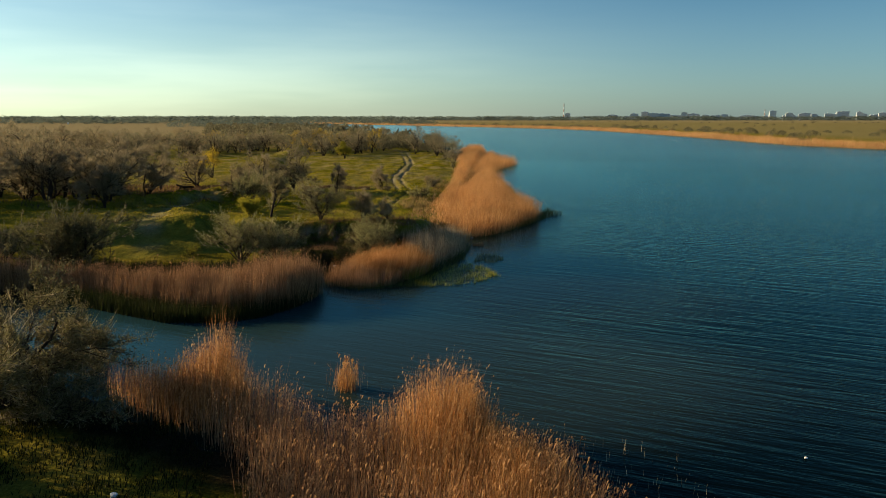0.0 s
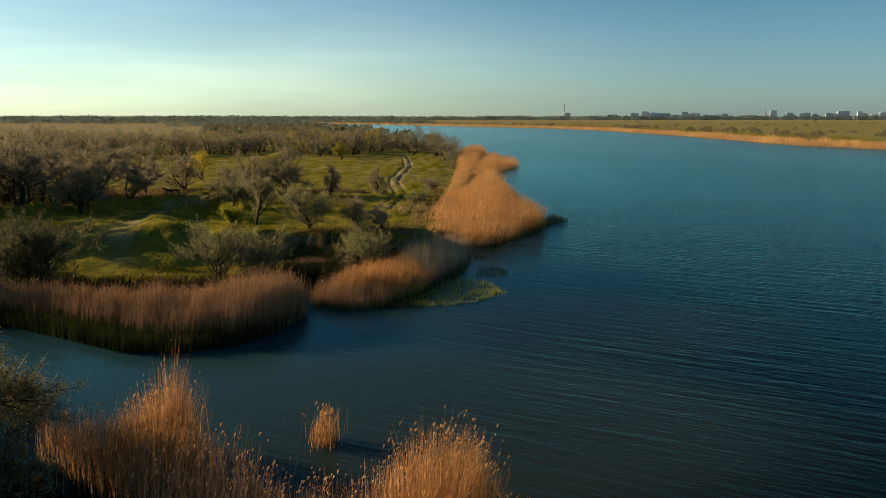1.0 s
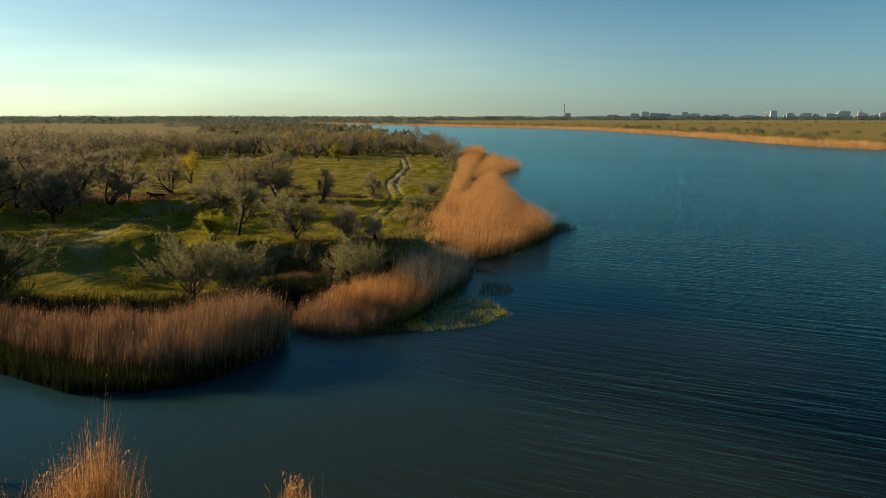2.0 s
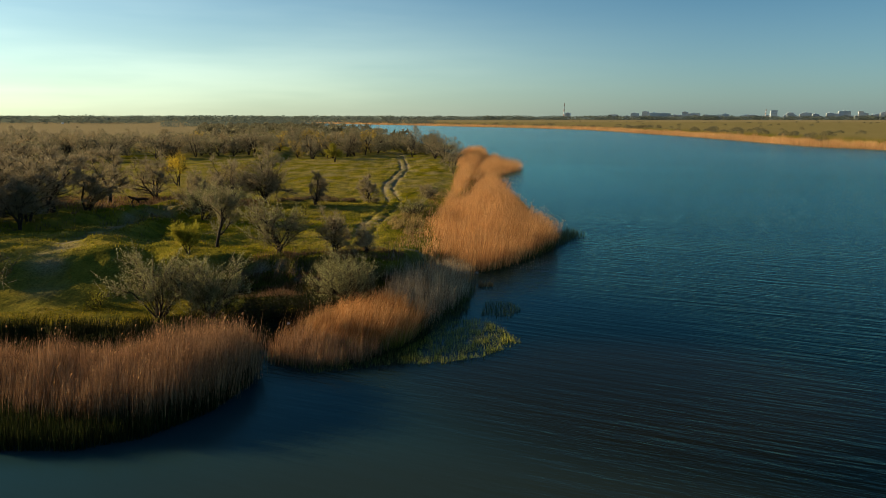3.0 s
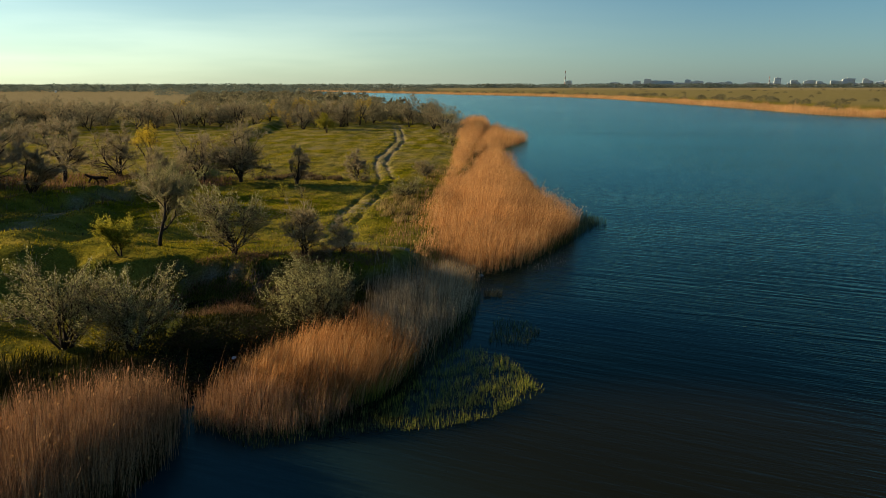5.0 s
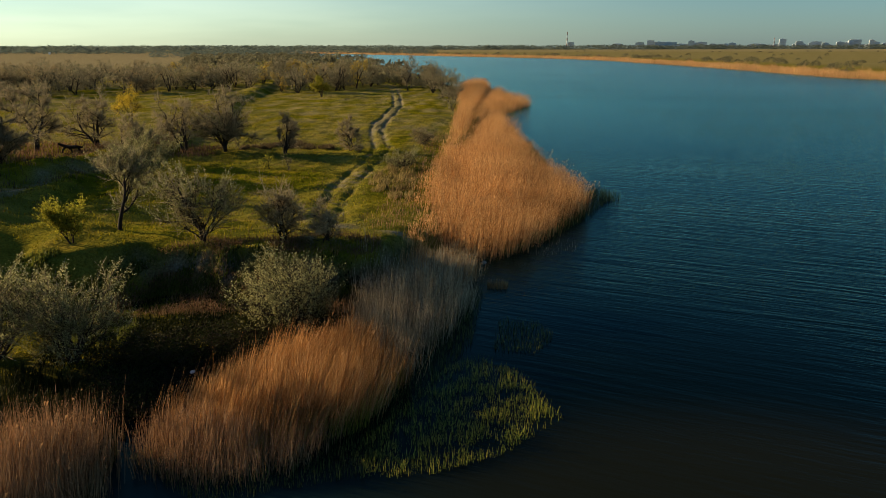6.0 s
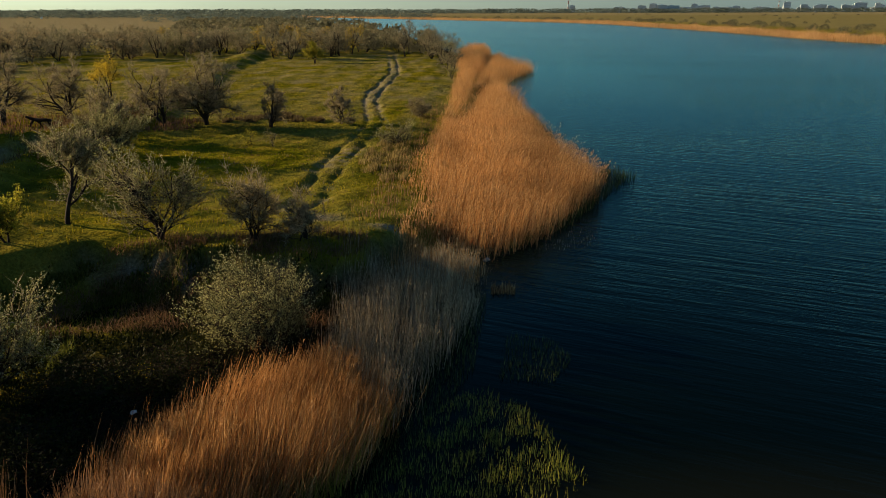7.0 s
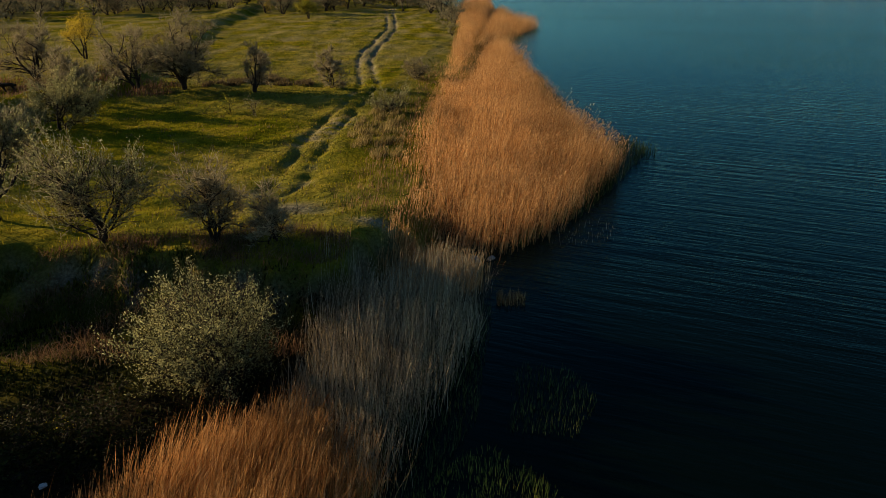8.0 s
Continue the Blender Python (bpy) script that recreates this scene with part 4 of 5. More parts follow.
def tree(name, label, x, y, height, spread, seed, leaf_mat, leaves=5000, leaf=0.085, stems=1, levels=3, density=(9, 5, 4), open_top=0.3, bare_stem=0.12,
         leaf_spread=0.10, sides=5, twigs=0.0, category="tree", group="", z=None, twig_width=0.014, far=False, sprays=0):
    rnd = random.Random(seed)
    if twigs >= 4000:
        leaves, twig_width = int(leaves * 0.6), twig_width * 0.75
    limbs = grow(rnd, height, spread, stems, levels, density, open_top, bare_stem)
    top = max(p.z for pts, _, _ in limbs for p in pts)
    reach = sorted(math.hypot(p.x, p.y) for pts, _, _ in limbs for p in pts)
    reach = reach[int(len(reach) * 0.93)]
    fz, fxy = (height - 0.35 * (sprays > 0)) / top, (spread - 0.2 * (sprays > 0)) / max(reach, 0.1)
    for pts, _, _ in limbs:
        for p in pts:
            p.x, p.y, p.z = p.x * fxy, p.y * fxy, p.z * fz
    # upright leafy shoots round the outside of the crown
    outer = [(pts, rad) for pts, rad, lv in limbs if lv >= levels - 1]
    for _ in range(sprays):
        pts, rad = outer[rnd.randrange(len(outer))]
        p, length = pts[-1].lerp(pts[0], rnd.uniform(0, 0.5)), rnd.uniform(0.4, 1.15)
        out = Vector((p.x, p.y, 0)).normalized() * rnd.uniform(0.1, 0.75)
        d = (out + Vector((rnd.gauss(0, 0.25), rnd.gauss(0, 0.25), rnd.uniform(0.3, 1.0)))).normalized()
        q = p + d * length * 0.5
        limbs.append(([p, q, q + (d + Vector((0, 0, rnd.uniform(-0.2, 0.35)))).normalized() * length * 0.5], [0.008, 0.006, 0.004], levels + 1))
    wood = []
    for pts, rad, lv in limbs:
        if far and lv > 1:
            continue
        if not wood:
            wood.append(([], []))
        if lv > 2:
            pts, rad = pts[::2], rad[::2]
        tube(pts, rad, sides if lv == 0 else max(3, sides - lv), *wood[-1])
    ob = new(name)
    ob.matrix_world = pose(x, y, ground_z(x, y) if z is None else z, 0, 0, rnd.uniform(0, 360))
    tagged(ob, label, category, group)
    for vs, ts in wood:
        part("trunk", tri_mesh("trunk", [tuple(v) for v in vs], ts, M_BARK, True), ob)
    pieces = [leaf_cloud(limbs, leaves if not sprays else int(leaves * 0.4), leaf, leaf_spread, seed + 5, levels - 1, far)]
    if sprays:
        pieces.append(leaf_cloud(limbs, int(leaves * 0.6), leaf, 0.035, seed + 6, levels + 1, far))
    count = sum(len(p[1]) for p in pieces)
    if twigs:
        segs = [(p0, p1) for pts, _, lv in limbs if lv >= levels - 1 for p0, p1 in zip(pts, pts[1:])]
        r2 = np.random.RandomState(seed + 9)
        n = int(twigs * 0.8)
        k = r2.randint(0, len(segs), n)
        a = np.array([segs[i][0] for i in k])
        b = np.array([segs[i][1] for i in k])
        p = a + (b - a) * r2.uniform(0, 1, n)[:, None]
        d = (b - a) / np.linalg.norm(b - a, axis=1)[:, None] + r2.normal(0, 0.55, (n, 3)) + np.array([0, 0, 0.25])
        d *= (r2.uniform(0.2, 0.85, n) * (height / 6) ** 0.5)[:, None] / np.linalg.norm(d, axis=1)[:, None]
        e = np.cross(d, r2.normal(0, 1, (n, 3)))
        e *= twig_width / np.linalg.norm(e, axis=1)[:, None]
        pieces.append((np.stack([p - e, p + e, p + d], 1).reshape(-1, 3), np.arange(3 * n).reshape(-1, 3)))
    me = tri_mesh("crown", *join(pieces), leaf_mat)
    me.materials.append(M_TWIG)
    me.polygons.foreach_set("material_index", (np.arange(len(me.polygons)) >= count).astype(np.int32))
    part("crown", me, ob)
    return ob


# the meadow's edge over the bank
tree("tree", "wide grey-leaved oleaster tree with a dark leaning trunk", -18.0, 68.5, 4.1, 1.55, 101, M_SILVER, 8500, leaf=0.075, twigs=2400, bare_stem=0.3, density=(10, 5, 4), sprays=170)
tree("tree", "silver-green oleaster with low spreading limbs on the bank", -12.8, 66.3, 4.1, 2.1, 102, M_SILVER, 9500, leaf=0.075, stems=3, twigs=1862, density=(9, 5, 4), bare_stem=0.15, sprays=200)
tree("tree", "small brownish tree with bare twigs just budding", -8.8, 66.5, 3.4, 1.5, 103, M_BUD, 5200, stems=4, twigs=2600, density=(9, 5, 4), bare_stem=0.2, leaf=0.06)
tree("bush", "sparse brown twiggy bush on the meadow edge", -6.7, 66.4, 2.1, 1.2, 104, M_BUD, 1500, stems=4, twigs=2400, density=(8, 5, 3), bare_stem=0.1, leaf=0.06, category="bush")
tree("tree", "small bright yellow-green leafing tree", -18.9, 65.4, 2.15, 1.0, 105, M_GREEN, 7500, stems=2, density=(9, 5, 4), leaf=0.10, bare_stem=0.3, category="tree", sprays=90)
tree("bush", "large silver-green oleaster bush at the foot of the bank", -6.8, 60.2, 3.4, 2.1, 106, M_SILVER, 24000, stems=9, density=(8, 5, 3), bare_stem=0.05, leaf=0.068, open_top=0.8, category="bush", sprays=560)
tree("bush", "tall silvery oleaster bush behind the cove reeds", -17.2, 56.3, 3.9, 2.2, 107, M_SILVER, 14000, stems=10, density=(5, 4, 3), bare_stem=0.08, leaf=0.075, open_top=0.9, category="bush", twigs=1242, sprays=300)
tree("bush", "silvery oleaster bush with upright sprays behind the reeds", -14.2, 56.3, 3.6, 1.7, 108, M_SILVER, 15000, stems=9, density=(5, 4, 3), bare_stem=0.18, leaf=0.075, open_top=0.9, category="bush", twigs=1242, sprays=240)
tree("bush", "broad grey-olive bush beside the cove", -29.0, 53.2, 5.4, 3.2, 109, M_SAGE_SHADE, 42000, stems=8, density=(9, 5, 4), bare_stem=0.05, leaf=0.10, category="bush", twigs=1500, sprays=420)
tree("bush", "low bramble thicket below the bank, shade in its leaf colour", -11.4, 56.6, 1.3, 1.7, 139, M_BRAMBLE_SHADE, 4000, stems=8, density=(7, 4, 3), leaf=0.10, bare_stem=0.05, category="bush", leaf_spread=0.2)
tree("bush", "low bramble thicket behind the orange reeds, shade in its leaf colour", -9.3, 57.6, 1.1, 1.6, 140, M_BRAMBLE_SHADE, 3500, stems=8, density=(7, 4, 3), leaf=0.10, bare_stem=0.05, category="bush", leaf_spread=0.2)
tree("bush", "low bramble thicket beside the cove reeds, shade in its leaf colour", -11.0, 53.6, 1.1, 1.3, 141, M_BRAMBLE_SHADE, 3000, stems=8, density=(7, 4, 3), leaf=0.10, bare_stem=0.05, category="bush", leaf_spread=0.2)
# out on the meadow
tree("tree", "small bare brown tree alone on the meadow", -12.4, 108.5, 3.48, 1.37, 110, M_BUD, 2400, stems=2, twigs=5782, twig_width=0.022, leaf=0.07)
tree("tree", "slender bare young tree on the meadow", -18.6, 105.9, 4.22, 1.69, 111, M_BUD, 1440, stems=2, twigs=5139, twig_width=0.022, leaf=0.07)
tree("tree", "many-stemmed grey tree with budding twigs", -25.1, 106.8, 6.74, 2.85, 112, M_OLIVE, 8320, stems=5, twigs=9639, twig_width=0.022, leaf=0.10)
tree("tree", "dark bare tree with wide crooked limbs", -29.1, 106.2, 6.21, 2.84, 113, M_BUD, 960, stems=2, twigs=4818, twig_width=0.022, leaf=0.08)
tree("tree", "slim young tree in bright yellow leaf", -45.2, 129.0, 5.7, 2.35, 114, M_YELLOW, 3600, stems=4, leaf=0.13, bare_stem=0.62, density=(6, 5, 4), leaf_spread=0.18)
tree("tree", "old bare tree with a thick dark trunk", -45.2, 106.7, 7.01, 3.35, 116, M_OLIVE, 4160, stems=2, twigs=9639, twig_width=0.022, leaf=0.09, bare_stem=0.25)
tree("tree", "rounded bright green leafing tree before the wood", -32.8, 196.5, 4.82, 2.20, 117, M_GREEN, 5200, stems=3, leaf=0.2, bare_stem=0.12, density=(9, 5, 3), leaf_spread=0.2)
tree("bush", "pale silver bush beside the reeds", -5.6, 97.0, 2.13, 1.49, 118, M_SILVER, 4480, stems=5, leaf=0.08, bare_stem=0.05, category="bush", twigs=621, sprays=90)
tree("bush", "brown twiggy bush beside the reeds", -5.1, 114.1, 1.92, 1.50, 119, M_BUD, 1440, stems=5, leaf=0.08, bare_stem=0.05, category="bush", twigs=2513)
tree("bush", "little green sapling on the meadow", -17.6, 95.9, 1.38, 0.74, 120, M_GREEN, 800, stems=3, leaf=0.08, bare_stem=0.1, density=(4, 3, 3), category="bush")
tree("bush", "little dark sapling on the meadow", -15.6, 95.0, 1.48, 0.74, 121, M_OLIVE, 640, stems=3, leaf=0.08, bare_stem=0.1, density=(4, 3, 3), category="bush")
tree("bush", "wide silver-leaved bush among the hummocks", -26.3, 88.6, 3.75, 2.71, 122, M_SILVER, 18000, stems=5, leaf=0.10, bare_stem=0.1, category="bush", sprays=260)
tree("tree", "bare grey tree among others at the meadow's west side", -62.4, 102.9, 7.49, 3.54, 123, M_OLIVE, 4160, stems=2, twigs=9639, twig_width=0.022, leaf=0.11)
tree("tree", "bare crooked tree at the meadow's west side", -55.5, 103.2, 7.50, 3.33, 124, M_OLIVE, 4160, stems=2, twigs=9639, twig_width=0.022, leaf=0.11)
tree("tree", "dense bare tree leaning over the hummocks", -39.8, 79.7, 4.94, 2.47, 125, M_BUD, 4160, stems=3, twigs=9639, twig_width=0.022, leaf=0.09)
tree("tree", "grey budding tree on the hummocks", -41.9, 95.3, 6.42, 2.69, 126, M_OLIVE, 3840, stems=2, twigs=9639, twig_width=0.022, leaf=0.10)
tree("tree", "spreading tree with a yellowing top", -30.8, 97.1, 4.61, 2.62, 127, M_OLIVE, 5760, stems=3, twigs=8354, twig_width=0.022, leaf=0.11, sprays=120)
tree("tree", "low-branched bare tree with wide crooked limbs", -41.8, 113.0, 6.50, 3.46, 142, M_BUD, 2600, stems=3, twigs=8049, twig_width=0.022, leaf=0.09, bare_stem=0.08)
WEST = [tree("tree", "old grey-twigged tree crowding the meadow's west side", -44.3, 84.9, 6.80, 3.09, 131, M_OLIVE, 2400, stems=3, twigs=5200, twig_width=0.024, leaf=0.11, density=(7, 4, 3), group="old trees west of the meadow"),
        tree("tree", "dark bare tree crowding the meadow's west side", -48.8, 90.3, 7.39, 3.49, 132, M_BUD, 2200, stems=2, twigs=5600, twig_width=0.024, leaf=0.11, density=(7, 4, 3), group="old trees west of the meadow", bare_stem=0.2)]
for k, (x, y, turn, size) in enumerate([(-46, 79, 40, 0.9), (-52, 93, 100, 1.05), (-51, 84, 190, 0.95), (-58, 96, 250, 1.1), (-62, 90, 310, 1.0), (-56, 79, 75, 1.05), (-67, 85, 150, 1.1), (-60, 72, 20, 1.0), (-48, 70, 220, 0.85), (-42.6, 87.6, 60, 0.95), (-40.6, 82.2, 280, 0.8), (-44.5, 92.5, 130, 0.95)]):
    copy_thing(WEST[k % 2], pose(x, y, ground_z(x, y), 0, 0, turn) @ Matrix.Diagonal((1.15 * size, 1.15 * size, 1.2 * size, 1)))
tree("bush", "broad grey-olive bush at the head of the cove", -36.0, 56.0, 3.3, 2.8, 133, M_OLIVE, 9000, stems=6, density=(9, 5, 4), bare_stem=0.1, leaf=0.10, category="bush", twigs=3375, sprays=160)
# added outside the view so that its shadow falls on the cove reeds
tree("tree", "unseen grey-olive tree added beyond the cove for its shade", -37.5, 50.0, 5.6, 3.2, 138, M_OLIVE, 10000, stems=5, bare_stem=0.1, leaf=0.14, twigs=2025, density=(8, 4, 3))
tree("bush", "low yellow-green shrub in the grass", -22.0, 58.6, 1.1, 0.8, 134, M_GREEN, 900, stems=5, density=(5, 4, 3), leaf=0.08, bare_stem=0.05, category="bush")
tree("bush", "low yellow-green shrub below the bank", -10.6, 57.9, 0.5, 0.9, 135, M_GREEN, 900, stems=7, density=(5, 4, 3), leaf=0.07, bare_stem=0.05, category="bush")
# over the near shore
# these two stand out of view, added only for the shade they cast
tree("tree", "unseen grey willow added to shade the near shore", -24.5, 24.5, 6.0, 4.2, 136, M_OLIVE, 14000, stems=4, twigs=2025, leaf=0.14, density=(7, 4, 3))
tree("tree", "unseen grey willow added to shade the near shore", -24.0, 18.5, 6.0, 4.2, 137, M_OLIVE, 14000, stems=4, twigs=2025, leaf=0.14, density=(7, 4, 3))
tree("tree", "half-bare willow with dark limbs over the near shore", -17.6, 27.2, 6.0, 4.1, 128, M_WILLOW, 52000, stems=5, twigs=1800, leaf=0.09, density=(8, 6, 4), bare_stem=0.15)
tree("tree", "twiggy grey willow standing in the shade", -17.4, 21.6, 5.9, 4.3, 129, M_WILLOW, 40000, stems=4, twigs=2500, leaf=0.09, density=(9, 5, 4), bare_stem=0.15)
tree("bush", "dark tangled shrub under the willows on the shore", -14.4, 26.2, 2.4, 2.2, 143, M_WILLOW, 9000, stems=7, twigs=1500, leaf=0.09, density=(8, 5, 3), bare_stem=0.05, category="bush")
tree("bush", "dark tangled shrub in the shade of the willows", -17.4, 31.4, 1.7, 2.2, 144, M_WILLOW, 9000, stems=7, twigs=1500, leaf=0.09, density=(8, 5, 3), bare_stem=0.05, category="bush")

tree("bush", "low green shrub between the meadow and the reeds", -2.9, 166.5, 1.8, 1.5, 145, M_GREEN, 1200, stems=6, density=(5, 4, 3), leaf=0.14, bare_stem=0.05, category="bush")

# the wood: a handful of kinds, repeated
WOOD = [(-112, 92), (-70, 94), (-62, 108), (-75, 125), (-100, 150), (-95, 180), (-80, 212), (-55, 225), (-42, 205), (-36, 200), (-26, 226), (-8, 214), (-4, 225), (-6, 262),
        (-18, 310), (-60, 330), (-130, 310), (-200, 260), (-200, 140)]
GROVE = [(-112, 62), (-50, 64), (-46, 80), (-47, 92), (-58, 99), (-64, 112), (-112, 112)]
FRINGE = [(-112, 92), (-70, 94), (-62, 108), (-75, 125), (-100, 150), (-95, 180), (-80, 205), (-58, 218), (-50, 212), (-42, 205), (-36, 200), (-28, 222), (-24, 232), (-9, 214), (-4, 225), (-6, 255),
          (-30, 275), (-70, 285), (-110, 275), (-140, 220), (-150, 120)]
rng = np.random.RandomState(77)
kinds = []
for i, (mat, h, s) in enumerate([(M_WOODLEAF, 6.5, 3.4), (M_WOODLEAF, 7.5, 3.6), (M_WOODLEAF, 7.0, 3.2), (M_WOODLEAF, 5.2, 3.2), (M_BUD, 6.0, 3.0), (M_SILVER, 5.4, 3.0), (M_YELLOW, 6.4, 2.8)]):
    label = {M_WOODLEAF: "grey-olive budding tree in the open wood", M_BUD: "bare brown tree in the open wood", M_SILVER: "silvery tree in the open wood", M_YELLOW: "yellow-leaved tree in the open wood"}[mat]
    kinds.append(tree("tree", label, -60 - 4 * i, 230 + 3 * i, h, s, 200 + i, mat, 950, far=True, leaf=0.18, stems=2 + i % 3, levels=3, density=(6, 4, 3), sides=3, twigs=1250, twig_width=0.032, group="trees of the wood",
                      bare_stem=0.08, leaf_spread=0.22))
spots = np.concatenate([scatter(GROVE, 46, rng), scatter(FRINGE, 215, rng), scatter(WOOD, 50, rng, lambda x, y: np.clip(170.0 / np.hypot(x, y), 0.15, 1))])
for (x, y) in spots:
    k = kinds[rng.choice(7, p=[0.24, 0.2, 0.17, 0.14, 0.12, 0.11, 0.02])]
    s = rng.uniform(0.75, 1.2) * (1.2 if y < 115 else 1.0)
    copy_thing(k, pose(x, y, ground_z(x, y), 0, 0, rng.uniform(0, 360)) @ Matrix.Diagonal((s, s, s * rng.uniform(0.85, 1.1), 1)))

for x, y, turn, size in ((-49, 236, 30, 1.15), (-56, 233, 140, 0.95), (-44, 243, 260, 1.0)):
    copy_thing(kinds[6], pose(x, y, ground_z(x, y), 0, 0, turn) @ Matrix.Diagonal((size, size, size, 1)))
for k, (x, y, turn, size) in enumerate(((-3.2, 172, 20, 0.62), (-4.2, 184, 110, 0.8), (-5.6, 196, 200, 0.85), (-4.4, 206, 300, 0.95), (-8.4, 210, 50, 0.8), (-2.6, 161, 75, 0.4))):
    copy_thing(kinds[(0, 3, 1, 5, 2, 5)[k]], pose(x, y, ground_z(x, y), 0, 0, turn) @ Matrix.Diagonal((size, size, size, 1)))


def far_crowns(name, label, spots, sizes, heights, mat, seed, each, flake=(0.14, 0.34), squash=1.0, low=-0.2):
    """Crowns too far to part: clouds of leafy flakes about low domes."""
    rng = np.random.RandomState(seed)
    n = len(spots)
    k = np.repeat(np.arange(n), each)
    m = len(k)
    a, u = rng.uniform(0, 6.283, m), rng.uniform(low, 1, m)
    r = np.sqrt(1 - np.clip(u, 0, 1) ** 2) * rng.uniform(0.55, 1.1, m)
    z0 = land(spots[:, 0], spots[:, 1])[0]
    c = np.stack([spots[k, 0] + np.cos(a) * r * sizes[k], spots[k, 1] + np.sin(a) * r * sizes[k], z0[k] + heights[k] * (0.45 + 0.5 * u * rng.uniform(0.7, 1.15, m))], 1)
    s = (sizes[k] * rng.uniform(flake[0], flake[1], m))[:, None]
    v = np.stack([c + rng.normal(0, 0.6, (m, 3)) * s * np.array([1, 1, squash]) for _ in range(3)], 1).reshape(-1, 3)
    return tagged(part(name, tri_mesh(name, v, np.arange(3 * m).reshape(-1, 3), mat)), label, "woodland", kind="stuff")


def belt(x0, x1, y0, y1, n, seed):
    rng = np.random.RandomState(seed)
    return np.stack([rng.uniform(x0, x1, n), rng.uniform(y0, y1, n)], 1), rng


rng = np.random.RandomState(73)
q = np.concatenate([scatter(FRINGE, 270, rng), scatter(WOOD, 120, rng)])
far_crowns("thicket", "grey twiggy undergrowth filling the open wood", q, rng.uniform(1.6, 3.2, len(q)), rng.uniform(1.8, 6.2, len(q)), M_WOODLEAF, 74, 300, (0.06, 0.13))
q, rng = belt(-330, -10, 290, 900, 620, 61)
q = q[inside(q[:, 0], q[:, 1], WEST_LAND) & (q[:, 0] > -0.36 * q[:, 1])]
far_crowns("far_woods", "grey-brown thickets beyond the open wood", q, rng.uniform(2, 4, len(q)), rng.uniform(3, 6, len(q)), M_WOODLEAF, 62, 130)


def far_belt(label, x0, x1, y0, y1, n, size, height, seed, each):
    """A distant wood: many low crowns, thick and thin along its length, in the haze-tinted colour."""
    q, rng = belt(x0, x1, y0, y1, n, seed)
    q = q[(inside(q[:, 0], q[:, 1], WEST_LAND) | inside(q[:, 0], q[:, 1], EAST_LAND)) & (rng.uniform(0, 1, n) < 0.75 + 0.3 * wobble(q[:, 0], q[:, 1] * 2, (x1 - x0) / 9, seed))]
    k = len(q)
    return far_crowns("far_woods", label, q, size * rng.uniform(0.7, 1.4, k), height * rng.uniform(0.86, 1.06, k) * (1 + 0.13 * wobble(q[:, 0], q[:, 1] * 0.3, (x1 - x0) / 14, seed + 1)), M_HAZED_WOOD, seed + 2, each, (0.14, 0.30), 0.35, -0.9)


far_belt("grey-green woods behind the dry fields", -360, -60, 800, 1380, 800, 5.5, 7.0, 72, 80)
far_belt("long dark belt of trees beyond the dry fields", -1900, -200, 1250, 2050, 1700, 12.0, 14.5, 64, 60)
far_belt("woods along the horizon, haze in their colour", -3300, 2700, 2850, 3250, 2500, 24.0, 17.5, 66, 36)
# bushes on the opposite bank
rng = np.random.RandomState(67)
pts = []
for (x0, y0), (x1, y1), k in [((150, 330), (165, 480), 14), ((165, 480), (140, 690), 26), ((140, 690), (78, 860), 26), ((78, 860), (-20, 1030), 30), ((-20, 1030), (-215, 1340), 46)]:
    for _ in range(k):
        u = rng.uniform()
        pts.append((x0 + (x1 - x0) * u + abs(rng.normal(12, 14)), y0 + (y1 - y0) * u + 6))
for _ in range(70):
    y = 340 + 1500 * rng.uniform() ** 1.5
    pts.append((rng.uniform(190, 0.62 * y + 260) - 0.12 * max(0, y - 700), y))
q = np.array(pts)
far_crowns("far_bushes", "round grey-brown bushes behind the far reed belt", q, rng.uniform(1.5, 3.4, len(q)), rng.uniform(2, 4.6, len(q)), M_WOODLEAF, 68, 330, (0.06, 0.16))


# ---- the town on the horizon ----
def box(bm, x0, x1, y0, y1, z0, z1):
    m = bmesh.ops.create_cube(bm, size=1.0)["verts"]
    for v in m:
        v.co = ((x0 + x1) / 2 + v.co.x * (x1 - x0), (y0 + y1) / 2 + v.co.y * (y1 - y0), (z0 + z1) / 2 + v.co.z * (z1 - z0))


def apartment(x, y, w, d, h, seed, label="concrete apartment block of the distant town, paled for haze"):
    ob = new("apartment_block")
    ob.matrix_world = pose(x, y, ground_z(x, y) - 0.5, 0, 0, random.Random(seed).uniform(-20.5, -17.5))
    tagged(ob, label, "building", "blocks of the distant town")
    bm = bmesh.new()
    box(bm, -w / 2, w / 2, -d / 2, d / 2, 0, h)
    part("wall", bm_mesh("wall", bm, M_HAZY_CONCRETE), ob)
    bm = bmesh.new()
    box(bm, -w / 2 - 0.4, w / 2 + 0.4, -d / 2 - 0.4, d / 2 + 0.4, h, h + 0.8)
    box(bm, -w * 0.2, w * 0.05, -d / 4, d / 4, h + 0.8, h + 3.5)
    part("roof", bm_mesh("roof", bm, M_HAZY_CONCRETE), ob)
    floors = max(2, int(h / 9))
    for k in range(floors):
        bm = bmesh.new()
        z = (k + 0.45) * h / floors
        box(bm, -w * 0.44, w * 0.44, -d / 2 - 0.15, -d / 2 + 0.3, z, z + h / floors * 0.4)
        part("window", bm_mesh("window", bm, M_HAZY_PANE), ob, "row of windows, paled for haze")
    return ob


rnd = random.Random(5)
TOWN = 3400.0
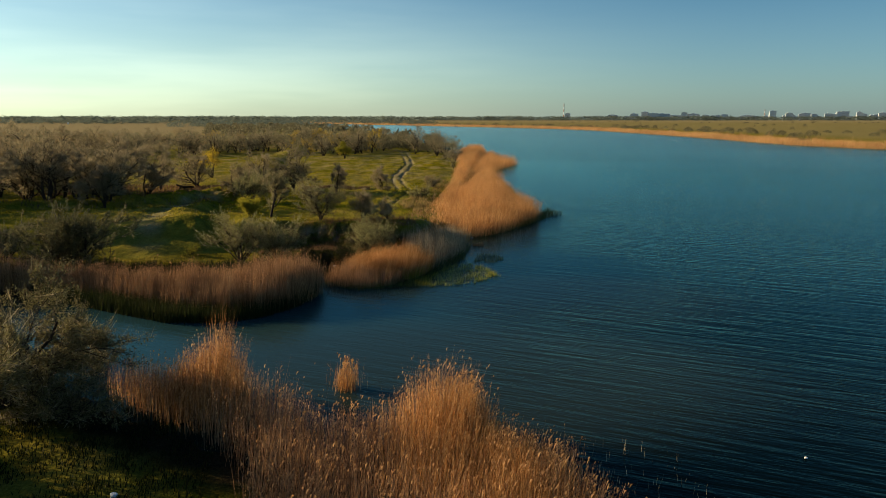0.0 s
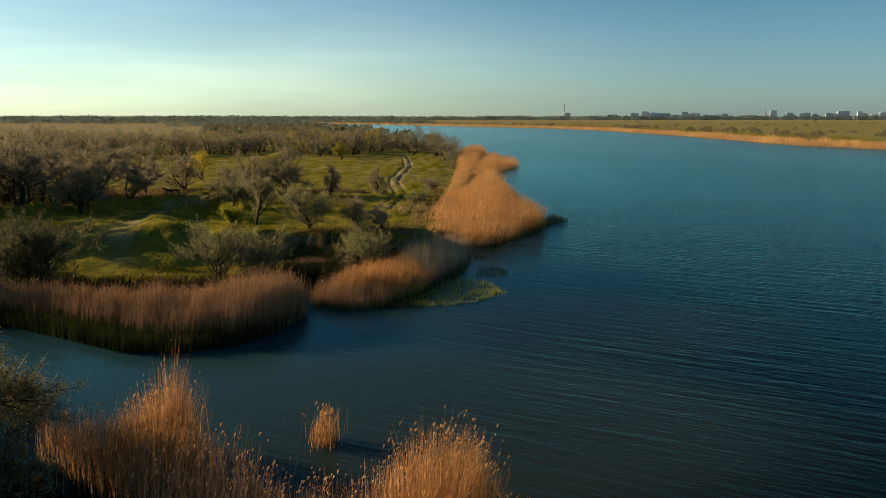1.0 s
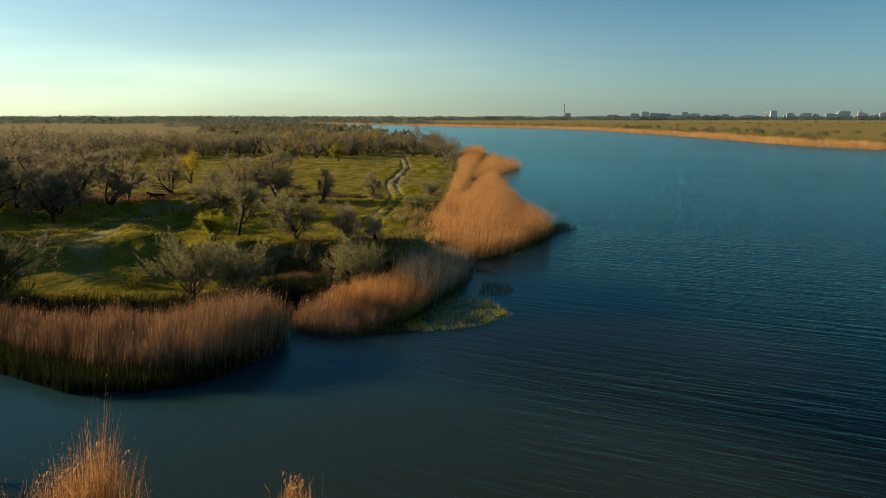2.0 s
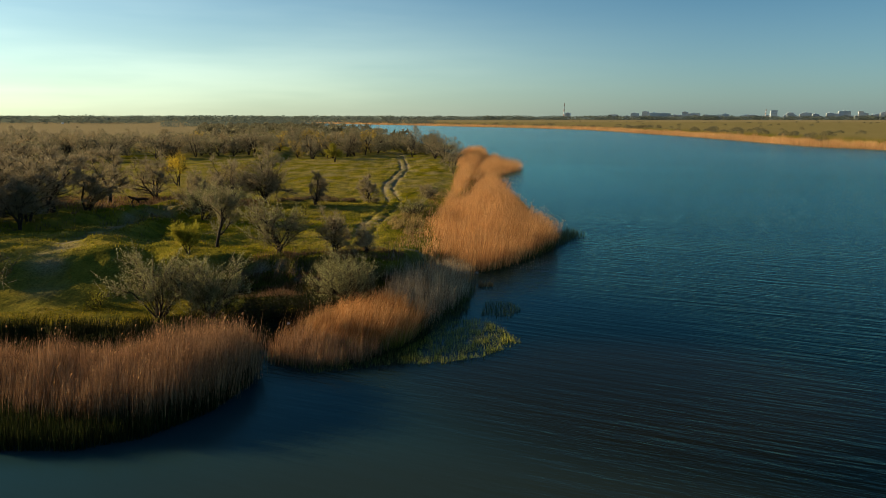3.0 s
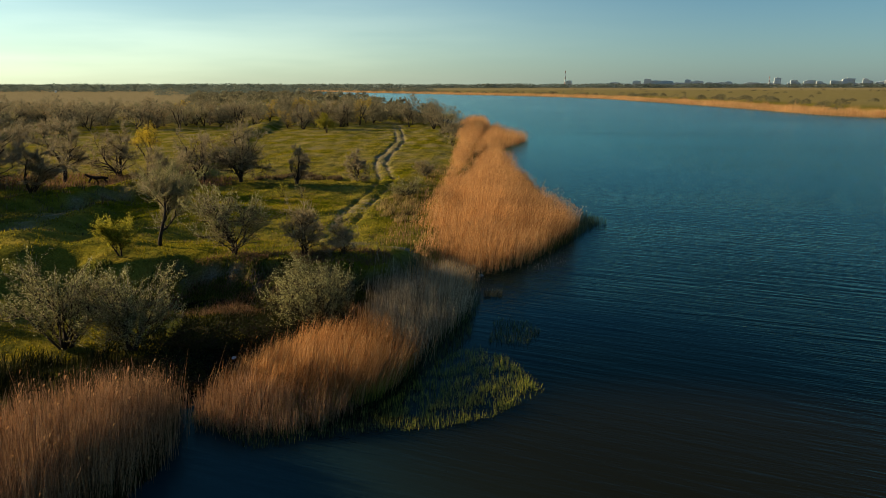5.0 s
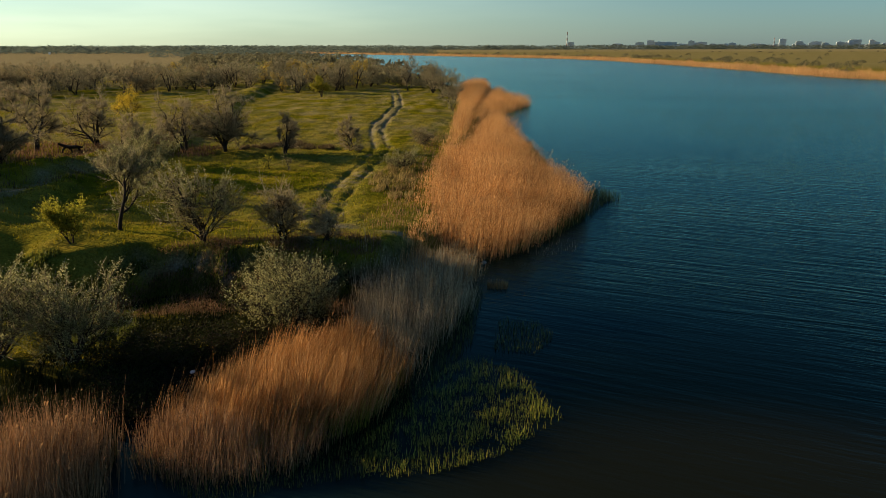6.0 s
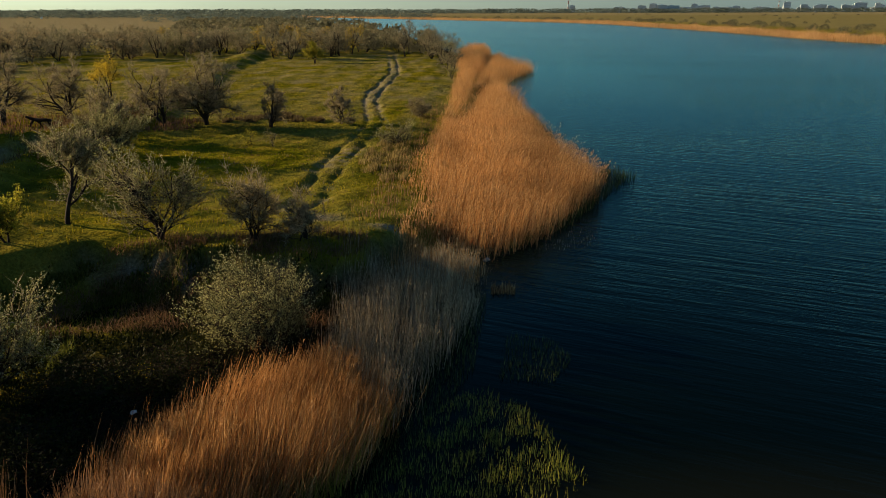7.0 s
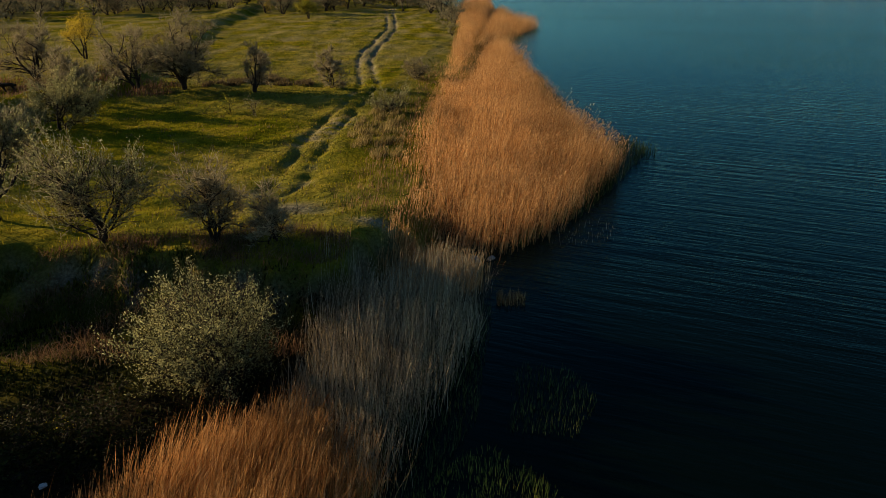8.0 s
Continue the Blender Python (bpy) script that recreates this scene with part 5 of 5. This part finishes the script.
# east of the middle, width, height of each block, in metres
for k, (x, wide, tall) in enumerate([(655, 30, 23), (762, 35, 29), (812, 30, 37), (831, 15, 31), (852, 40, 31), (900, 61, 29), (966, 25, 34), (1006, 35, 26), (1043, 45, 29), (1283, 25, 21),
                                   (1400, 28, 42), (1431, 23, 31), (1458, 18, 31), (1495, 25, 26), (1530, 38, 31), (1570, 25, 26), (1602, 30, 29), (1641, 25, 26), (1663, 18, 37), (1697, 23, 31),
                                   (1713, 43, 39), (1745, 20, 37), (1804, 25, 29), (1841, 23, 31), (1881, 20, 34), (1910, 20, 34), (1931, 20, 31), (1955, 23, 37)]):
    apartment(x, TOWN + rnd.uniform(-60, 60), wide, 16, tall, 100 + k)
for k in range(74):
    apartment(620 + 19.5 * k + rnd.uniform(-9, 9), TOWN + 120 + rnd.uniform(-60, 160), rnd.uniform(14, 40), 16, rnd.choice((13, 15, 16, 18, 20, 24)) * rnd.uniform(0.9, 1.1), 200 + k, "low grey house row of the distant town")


def chimney(x, y, h, r):
    ob = new("chimney_stack")
    ob.matrix_world = pose(x, y, ground_z(x, y) - 0.5)
    tagged(ob, "tall slim power station chimney with red and white bands", "chimney")
    n = 6
    for k in range(n):
        bm = bmesh.new()
        r0, r1 = r * (1 - 0.45 * k / n), r * (1 - 0.45 * (k + 1) / n)
        bmesh.ops.create_cone(bm, cap_ends=True, segments=14, radius1=r0, radius2=r1, depth=h / n, matrix=Matrix.Translation((0, 0, h * (k + 0.5) / n)))
        part("band", bm_mesh("band", bm, M_STACK_RED if k % 2 else M_HAZY_CONCRETE), ob)
    return ob


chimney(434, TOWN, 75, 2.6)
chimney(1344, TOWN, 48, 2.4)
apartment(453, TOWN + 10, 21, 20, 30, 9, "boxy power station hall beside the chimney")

# a long white shed among the far trees to the west
shed = tagged(new("shed"), "long grey shed with a bright white roof among far trees", "building")
shed.matrix_world = pose(-690, 1240, ground_z(-690, 1240), 0, 0, -60)
bm = bmesh.new()
box(bm, -5, 5, -1.5, 1.5, -0.3, 2.4)
part("wall", bm_mesh("wall", bm, M_HAZY_CONCRETE), shed)
bm = bmesh.new()
box(bm, -5.3, 5.3, -1.8, 1.8, 2.4, 3.2)
part("roof", bm_mesh("roof", bm, M_WHITE), shed, "white metal roof")


# ---- small things ----
def fallen_trunk(x, y):
    """A crooked trunk lying on its broken limbs."""
    ob = tagged(new("fallen_trunk"), "dark crooked fallen trunk propped on its broken limbs", "log")
    ob.matrix_world = pose(x, y, ground_z(x, y), 0, 0, -8)
    for name, pts, rad in (("log", [(-1.3, 0, 0.95), (-0.7, 0.05, 0.72), (0.1, 0, 0.62), (0.9, -0.1, 0.70), (1.5, -0.1, 0.66)], [0.10, 0.17, 0.19, 0.16, 0.11]),
                           ("limb", [(-0.5, 0, 0.70), (-0.7, -0.2, 0.3), (-0.75, -0.3, -0.15)], [0.13, 0.10, 0.08]),
                           ("limb", [(-0.3, 0.05, 0.68), (-0.1, 0.3, 0.3), (0.0, 0.4, -0.15)], [0.12, 0.09, 0.08]),
                           ("limb", [(1.0, -0.1, 0.68), (1.2, 0.0, 0.3), (1.3, 0.1, -0.15)], [0.11, 0.09, 0.07])):
        vs, ts = [], []
        tube([Vector(p) for p in pts], rad, 8, vs, ts)
        part(name, tri_mesh(name, [tuple(v) for v in vs], ts, M_BARK, True), ob)
    return ob


def lump(name, label, category, x, y, z, size, mat, seed, flat=0.5):
    """A crumpled or broken small piece: an uneven ball, flattened."""
    r = random.Random(seed)
    bm = bmesh.new()
    bmesh.ops.create_icosphere(bm, subdivisions=2, radius=1.0)
    for v in bm.verts:
        v.co *= r.uniform(0.72, 1.15)
        v.co.z *= flat
    ob = part(name, bm_mesh(name, bm, mat))
    ob.matrix_world = pose(x, y, z, 0, 0, r.uniform(0, 360)) @ Matrix.Diagonal((size, size * 0.7, size, 1))
    return tagged(ob, label, category)


fallen_trunk(-41.2, 106.1)
M_STONE = rough_mat("grey_stone", [(0.3, (0.12, 0.115, 0.11)), (0.7, (0.24, 0.23, 0.21))], 3, 20)
lump("plastic_bag", "crumpled white plastic bag lying at the reeds' edge", "litter", -9.7, 56.0, ground_z(-9.7, 56.0) + 0.03, 0.11, M_WHITE, 1)
lump("plastic_bag", "pale crumpled plastic bag on the shady grass", "litter", -9.8, 20.5, ground_z(-9.8, 20.5) + 0.04, 0.17, M_WHITE, 2)
lump("foam_float", "white piece of foam floating on the lake", "litter", 12.5, 24.5, 0.02, 0.09, M_WHITE, 3, 0.35)
for k, (x, y, size) in enumerate([(0.4, 70.2, 0.28), (-0.4, 70.0, 0.22), (1.1, 70.4, 0.18)]):
    lump("stone", "grey stone in the shallows beside the reeds", "stone", x, y, 0.05, size, M_STONE, 10 + k, 0.7)
